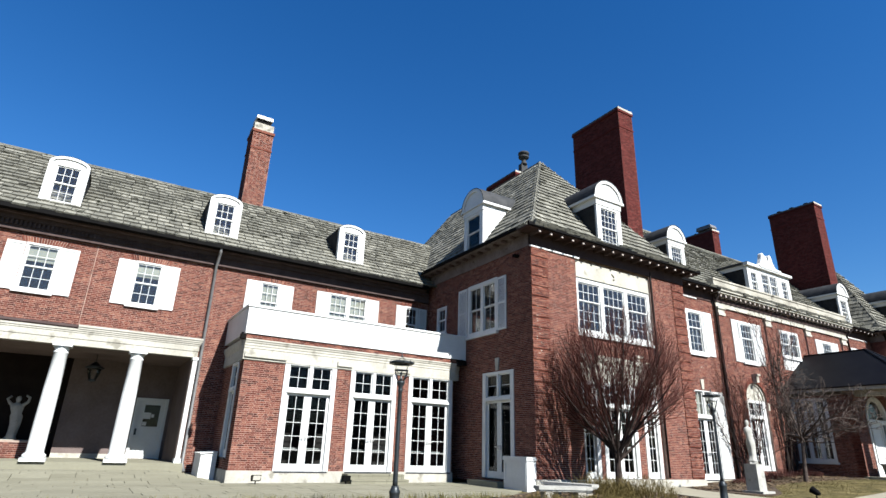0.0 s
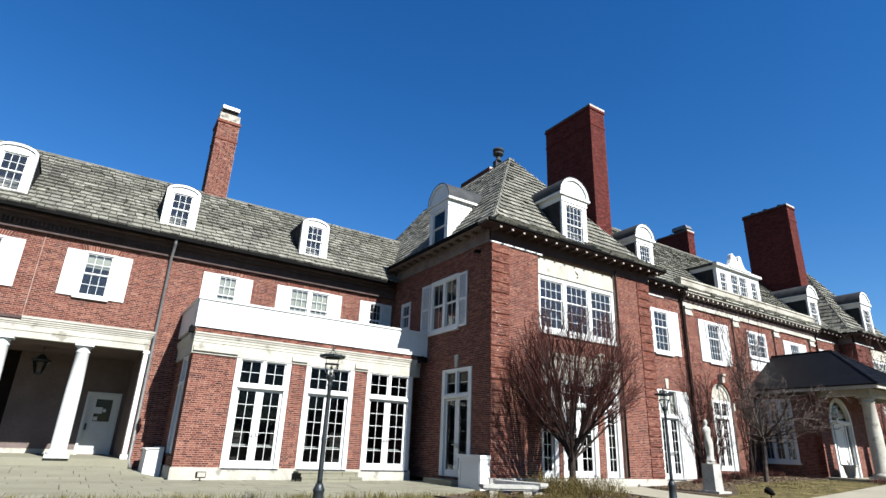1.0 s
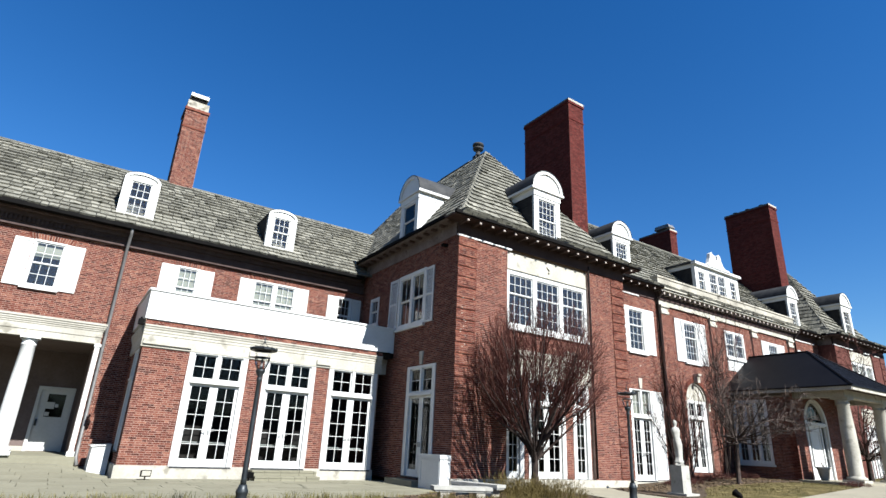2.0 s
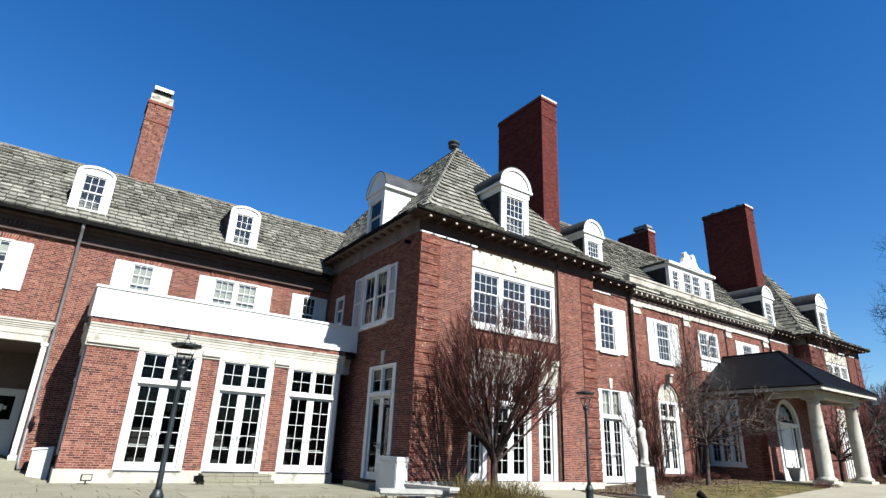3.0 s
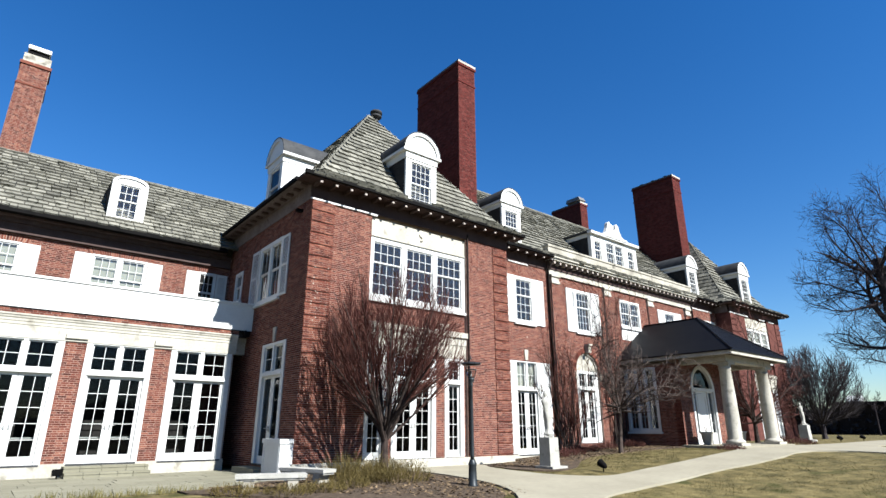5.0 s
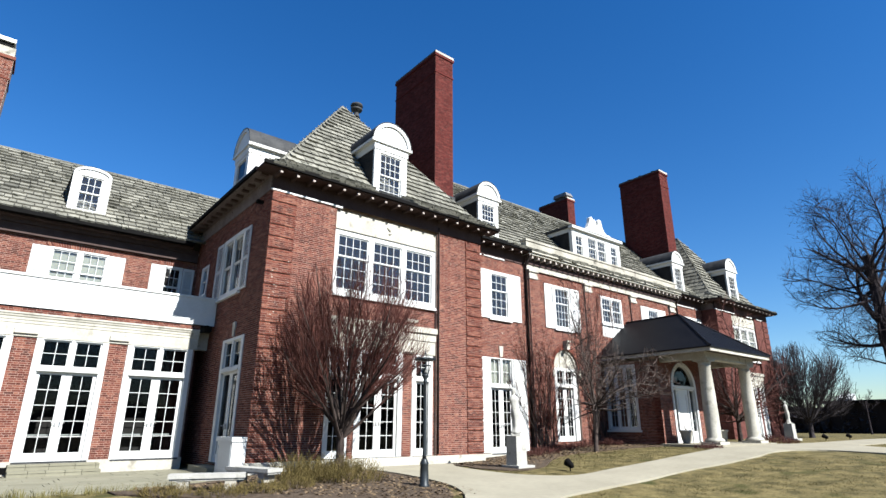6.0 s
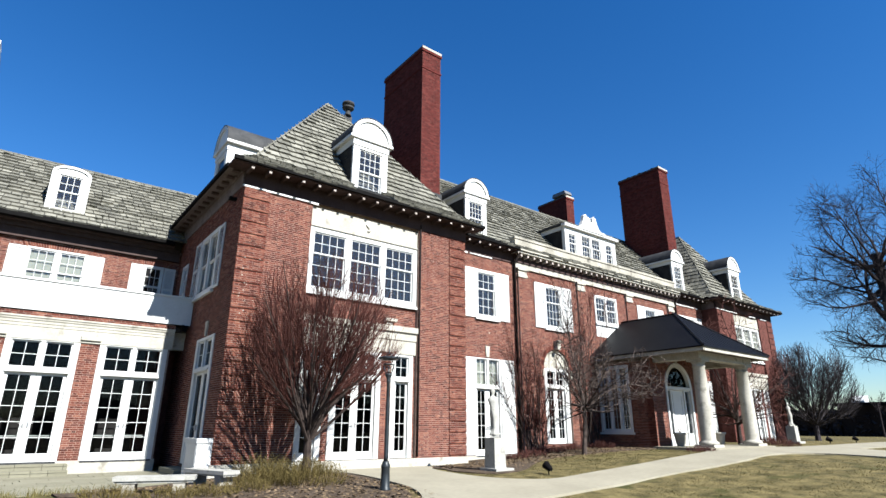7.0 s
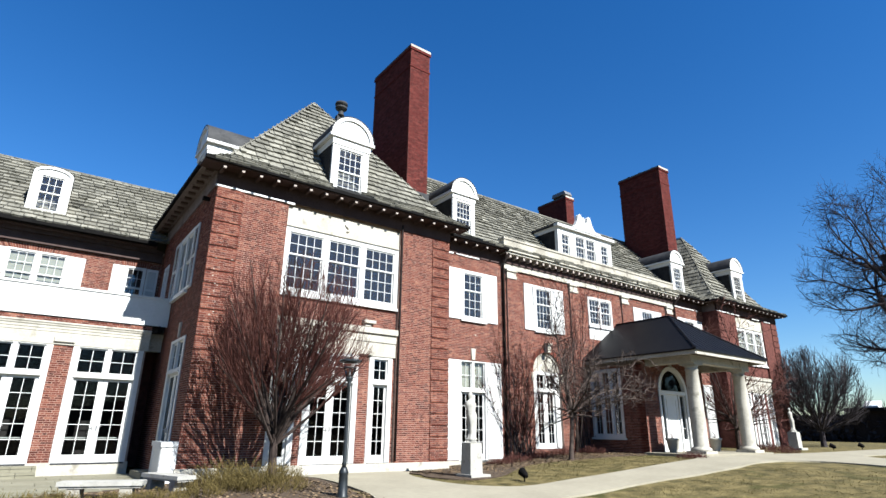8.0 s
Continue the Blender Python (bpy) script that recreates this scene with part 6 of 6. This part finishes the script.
# ---- garden things ----
def street_lamp(x, y, label, sunk=0.0):
    t = thing("lamp_post", label, "street lamp", "lamp posts")
    z = level(x, y) - sunk

    def ray_at(a2, r, h):
        return Vector((x + r * math.cos(a2), y + r * math.sin(a2), z + h))
    part("pole_base", Mesh().lathe((x, y, z), [(0.125, 0), (0.125, 0.05), (0.105, 0.08), (0.092, 0.46), (0.10, 0.49), (0.105, 0.52), (0.075, 0.58), (0.065, 0.62)], 12), IRON, t, smooth=True)
    part("pole", Mesh().lathe((x, y, z + 0.61), [(0.05, 0), (0.046, 0.1), (0.040, 1.2), (0.035, 1.68), (0.046, 1.70), (0.046, 1.74), (0.036, 1.77), (0.078, 1.85), (0.082, 1.88), (0.07, 1.90)], 14), IRON, t, smooth=True)
    part("lantern_glass", Mesh().lathe((x, y, z + 2.5), [(0.066, 0.0), (0.10, 0.06), (0.125, 0.14), (0.135, 0.22)], 16), LAMPGLASS, t, smooth=True)
    part("glass_rim", Mesh().lathe((x, y, z + 2.715), [(0.130, 0.0), (0.140, 0.0), (0.140, 0.010), (0.130, 0.010), (0.130, 0.0)], 16), PIPE, t)
    part("lamp_socket", Mesh().lathe((x, y, z + 2.5), [(0.03, 0.0), (0.03, 0.06), (0.018, 0.08), (0.022, 0.12), (0.022, 0.16), (0.01, 0.19)], 10), PIPE, t, smooth=True)
    part("lantern_rim", Mesh().lathe((x, y, z + 2.83), [(0.15, 0.005), (0.215, 0.0), (0.235, 0.015), (0.235, 0.04), (0.215, 0.055), (0.15, 0.05), (0.15, 0.005)], 24), IRON, t)
    for i in range(10):
        a2 = math.tau * i / 10
        part("rim_leaf", Mesh().tube([ray_at(a2, 0.225, 2.84), ray_at(a2, 0.245, 2.87), ray_at(a2, 0.228, 2.90)], [0.012, 0.014, 0.005], 5), IRON, t)
    for i in range(4):
        a2 = math.tau * i / 4 + 0.4
        part("lantern_bar", Mesh().tube([ray_at(a2, 0.07, 2.5), ray_at(a2, 0.142, 2.72), ray_at(a2, 0.185, 2.84)], [0.004, 0.004, 0.004], 4), IRON, t)
        part("crown_bar", Mesh().tube([ray_at(a2, 0.18, 2.88), ray_at(a2, 0.10, 2.905), ray_at(a2, 0.035, 2.96), ray_at(a2, 0.012, 2.985)], [0.005, 0.005, 0.004, 0.004], 5), IRON, t)
    part("finial", Mesh().lathe((x, y, z + 2.975), [(0.02, 0.0), (0.024, 0.02), (0.009, 0.04), (0.016, 0.06), (0.009, 0.08), (0.002, 0.13)], 8), IRON, t, smooth=True)
    return t


street_lamp(4.96, 9.88, "dark iron lantern post at the terrace edge", 0.08)
street_lamp(14.86, 9.80, "dark iron lantern post by the concrete path")


def statue(name, x, y, z, h, label, arm=0.0, raised=False):
    """A plain draped standing figure in one closed skin, with a bent weight and folds in the cloth."""
    s, n, m = h / 1.28, 20, Mesh()
    prof = [(0.15, 0.0), (0.16, 0.04), (0.125, 0.08), (0.12, 0.2), (0.135, 0.4), (0.145, 0.55), (0.125, 0.68), (0.105, 0.76), (0.13, 0.88), (0.145, 0.97), (0.12, 1.03), (0.05, 1.07), (0.045, 1.10), (0.07, 1.15), (0.072, 1.21), (0.045, 1.26), (0.008, 1.28)]
    rings = []
    for r, w in prof:
        sway = 0.035 * math.sin(w * 4.2)
        ring = []
        for k in range(n):
            t = math.tau * k / n
            fold = 1 + (0.12 * math.sin(5 * t + 3 * w) if w < 0.7 else 0.0)
            if 0.6 < w < 1.0 and abs(math.sin(t)) < 0.5:
                fold *= 1.22 + arm * (0.3 if math.cos(t) > 0 else 0)
            ring.append(m_add(m, (x + (r * fold * math.cos(t) + sway) * s, y + r * fold * 0.78 * math.sin(t) * s, z + w * s)))
        rings.append(ring)
    for a, b in zip(rings, rings[1:]):
        for k in range(n):
            m.f.append((a[k], a[(k + 1) % n], b[(k + 1) % n], b[k]))
    if raised:
        m.tube([Vector((x + dx * s, y, z + w * s)) for dx, w in ((-0.08, 0.98), (-0.22, 1.04), (-0.31, 1.17), (-0.22, 1.26))], [0.05 * s, 0.045 * s, 0.04 * s, 0.03 * s], 8)
        m.tube([Vector((x + dx * s, y, z + w * s)) for dx, w in ((0.08, 0.98), (0.22, 1.10), (0.24, 1.24), (0.14, 1.30))], [0.05 * s, 0.045 * s, 0.04 * s, 0.03 * s], 8)
    m.f.append(tuple(reversed(rings[0])))
    m.f.append(tuple(rings[-1]))
    return tagged(part(name, m, MARBLE, smooth=True), label, "statue")


def m_add(m, p):
    m.v.append(p)
    return len(m.v) - 1


def pedestal(x, y, h, label):
    t = thing("pedestal", label, "pedestal", "statue pedestals")
    z, F0 = level(x, y), south(0)
    part("pedestal_base", Mesh().box(F0, x - 0.34, x + 0.40, -y - 0.34, -y + 0.40, z - 0.05, z + 0.10), MARBLE, t)
    q = Mesh()
    q.hexa([(x - 0.23, y - 0.23, z + 0.10), (x + 0.23, y - 0.23, z + 0.10), (x + 0.23, y + 0.23, z + 0.10), (x - 0.23, y + 0.23, z + 0.10)], [(x - 0.215, y - 0.215, z + h - 0.07), (x + 0.215, y - 0.215, z + h - 0.07), (x + 0.215, y + 0.215, z + h - 0.07), (x - 0.215, y + 0.215, z + h - 0.07)])
    part("shaft", q, MARBLE, t)
    part("pedestal_top", Mesh().lathe((x, y, z + h - 0.07), [(0.20, 0), (0.19, 0.05), (0.17, 0.07)], 4), MARBLE, t)
    return z + h


zt = pedestal(20.2, 12.0, 1.04, "white stone pedestal on a bed edge")
statue("statue", 20.2, 12.0, zt, 1.42, "pale stone statue of a draped figure")
zt = pedestal(41.9, 11.85, 0.95, "white stone pedestal by the path")
statue("statue", 41.9, 11.85, zt, 1.15, "pale stone statue of a draped figure far off")
tagged(part("plinth", Mesh().box(south(0), -6.0, -1.45, -26.45, -25.2, 0.34, 0.92), PARAPET), "broad stained stone plinth behind the low porch wall", "plinth")
statue("statue", -2.32, 25.75, 0.92, 1.5, "grey stone statue with a raised arm in the shaded porch", 0.3, raised=True)


def bench(x, y, turn, length, label):
    t = thing("bench", label, "bench", "stone benches")
    z = level(x, y)
    c, s = math.cos(radians(turn)), math.sin(radians(turn))
    B0 = Frame((x, y, z), (c, s, 0), (s, -c, 0))
    part("bench_seat", Mesh().box(B0, -length / 2, length / 2, -0.21, 0.21, 0.27, 0.35).box(B0, -length / 2 + 0.03, length / 2 - 0.03, -0.18, 0.18, 0.23, 0.27), MARBLE, t, "pale stone slab")
    for u in (-length / 2 + 0.28, length / 2 - 0.28):
        part("bench_support", Mesh().box(B0, u - 0.11, u + 0.11, -0.16, 0.16, -0.1, 0.23), PARAPET, t, "squat stained stone block")
    return t


bench(10.60, 11.45, -20, 1.45, "pale stone slab bench at the bed's edge")
bench(11.98, 12.62, -73, 1.55, "pale stone slab bench at an angle")

box = thing("planter_box", "white painted wooden planter box by the brick corner", "planter")
PB = (12.17, 12.555, 14.74, 15.95)
part("body", Mesh().box(south(0), PB[0], PB[1], -PB[3], -PB[2], -0.2, 0.80), WHITE, box)
part("rim", Mesh().box(south(0), PB[0] - 0.03, PB[0] + 0.05, -PB[3] - 0.03, -PB[2] + 0.03, 0.80, 0.92).box(south(0), PB[1] - 0.05, PB[1], -PB[3] - 0.03, -PB[2] + 0.03, 0.80, 0.92)
     .box(south(0), PB[0] + 0.05, PB[1] - 0.05, -PB[2] - 0.05, -PB[2] + 0.03, 0.80, 0.92).box(south(0), PB[0] + 0.05, PB[1] - 0.05, -PB[3] - 0.03, -PB[3] + 0.05, 0.80, 0.92), WHITE, box)
part("soil", Mesh().box(south(0), PB[0] + 0.05, PB[1] - 0.05, -PB[3] + 0.05, -PB[2] - 0.05, 0.80, 0.84), MULCH, box, "dark bare soil")
part("panel_trim", Mesh().plate(west(PB[0]), -PB[3] + 0.05, -PB[2] - 0.05, 0.02, 0.78, [(-PB[3] + 0.13, -PB[2] - 0.13, 0.1, 0.70)], 0.0, 0.015), WHITE, box)
box2 = thing("cellar_hatch", "white painted cellar hatch beside the sunroom", "hatch")
q = Mesh()
q.hexa([(3.26, 20.45, -0.16), (3.78, 20.45, -0.16), (3.78, 21.65, -0.16), (3.26, 21.65, -0.16)], [(3.28, 20.45, 0.68), (3.78, 20.45, 0.74), (3.78, 21.65, 0.74), (3.28, 21.65, 0.68)])
part("body", q, WHITE, box2)
part("lid", Mesh().hexa2([(3.24, 20.41, 0.685), (3.79, 20.41, 0.748), (3.79, 21.69, 0.748), (3.24, 21.69, 0.685)], [(3.24, 20.41, 0.715), (3.79, 20.41, 0.778), (3.79, 21.69, 0.778), (3.24, 21.69, 0.715)]), WHITE, box2)


def spotlight(x, y, turn, label):
    t = thing("spotlight", label, "garden light", "garden spotlights")
    z = level(x, y)
    part("stake", Mesh().tube([Vector((x, y, z - 0.1)), Vector((x, y, z + 0.14))], [0.025, 0.02], 6), GUTTER, t)
    d = Vector((math.sin(radians(turn)), math.cos(radians(turn)), 0.5)).normalized()
    p = Vector((x, y, z + 0.2))
    part("head", Mesh().tube([p - d * 0.13, p - d * 0.05, p + d * 0.13, p + d * 0.14], [0.05, 0.09, 0.115, 0.125], 12), GUTTER, t)
    return t


spotlight(20.75, 10.35, 10, "black garden spotlight on the lawn")
spotlight(42.9, 10.5, 0.4, "small black garden spotlight by the far path")


def floodlight(x, y, w, label, face):
    """A square floodlight on a short stake, tilted up at the wall."""
    t = thing("floodlight", label, "garden light", "garden spotlights")
    z = level(x, y)
    part("stake", Mesh().tube([Vector((x, y, z - 0.1)), Vector((x, y, z + 0.14))], [0.02, 0.02], 6).box(south(y), x - 0.10, x + 0.10, -0.06, 0.06, z - 0.02, z + 0.03), GUTTER, t)
    lo = [(x - w, y - 0.09, z + 0.14), (x + w, y - 0.09, z + 0.14), (x + w, y + 0.06, z + 0.12), (x - w, y + 0.06, z + 0.12)]
    up = [(x - w, y - 0.12, z + 0.31), (x + w, y - 0.12, z + 0.31), (x + w, y + 0.10, z + 0.28), (x - w, y + 0.10, z + 0.28)]
    part("head", Mesh().hexa2(lo, up), GUTTER, t)
    if face:
        part("back_plate", Mesh().hexa2([(x - w + 0.02, y - 0.105, z + 0.16), (x + w - 0.02, y - 0.105, z + 0.16), (x + w - 0.02, y - 0.09, z + 0.16), (x - w + 0.02, y - 0.09, z + 0.16)],
                                       [(x - w + 0.02, y - 0.132, z + 0.29), (x + w - 0.02, y - 0.132, z + 0.29), (x + w - 0.02, y - 0.11, z + 0.29), (x - w + 0.02, y - 0.11, z + 0.29)]), STONE, t, "weathered pale grey plate")
    return t


floodlight(4.62, 18.45, 0.13, "small square grey floodlight before the sunroom", True)
floodlight(7.47, 18.25, 0.12, "black floodlight beside the sunroom's stone steps", False)
spotlight(46.5, 10.4, 0, "black garden spotlight by the far path")


def urn(x, y, z, label):
    t = thing("planter", label, "planter", "porch planters")
    part("pot", Mesh().lathe((x, y, z), [(0.17, 0), (0.17, 0.06), (0.20, 0.1), (0.25, 0.46), (0.30, 0.5), (0.30, 0.56), (0.22, 0.56), (0.20, 0.45)], 16), STONE, t, smooth=True)
    rr, m = random.Random(int(x * 10)), Mesh()
    for i in range(14):
        m.tube(bent(Vector((x, y, z + 0.45)), Vector((rr.uniform(-0.4, 0.4), rr.uniform(-0.4, 0.4), 1)), rr.uniform(0.3, 0.6), 3, rr, 0.2, 0.05), [0.006, 0.005, 0.004, 0.003], 3)
    part("bare_plant", m, TWIG, t)
    return t


urn(31.15, 12.15, 0.50, "pale stone planter with bare stems by the door")
urn(34.6, 12.2, 0.50, "pale stone planter with bare stems in the porch")

lan = thing("hanging_lantern", "dark iron lantern hanging in the wing's porch", "lantern")
part("chain", Mesh().tube([Vector((-0.25, 24.0, 3.94)), Vector((-0.25, 24.0, 3.62))], [0.012, 0.012], 5), IRON, lan)
part("lantern_glass", Mesh().lathe((-0.25, 24.0, 3.05), [(0.13, 0), (0.22, 0.3), (0.2, 0.4)], 6), LAMPGLASS, lan)
part("lantern_foot", Mesh().lathe((-0.25, 24.0, 3.0), [(0.02, -0.06), (0.13, 0), (0.13, 0.05)], 6), IRON, lan)
part("lantern_hood", Mesh().lathe((-0.25, 24.0, 3.45), [(0.30, -0.02), (0.31, 0.03), (0.2, 0.07), (0.08, 0.2), (0.02, 0.24)], 10), IRON, lan)
for i in range(6):
    a2 = math.tau * i / 6
    part("lantern_bar", Mesh().tube([Vector((-0.25 + 0.12 * math.cos(a2), 24.0 + 0.12 * math.sin(a2), 3.05)), Vector((-0.25 + 0.2 * math.cos(a2), 24.0 + 0.2 * math.sin(a2), 3.46))], [0.01, 0.01], 4), IRON, lan)
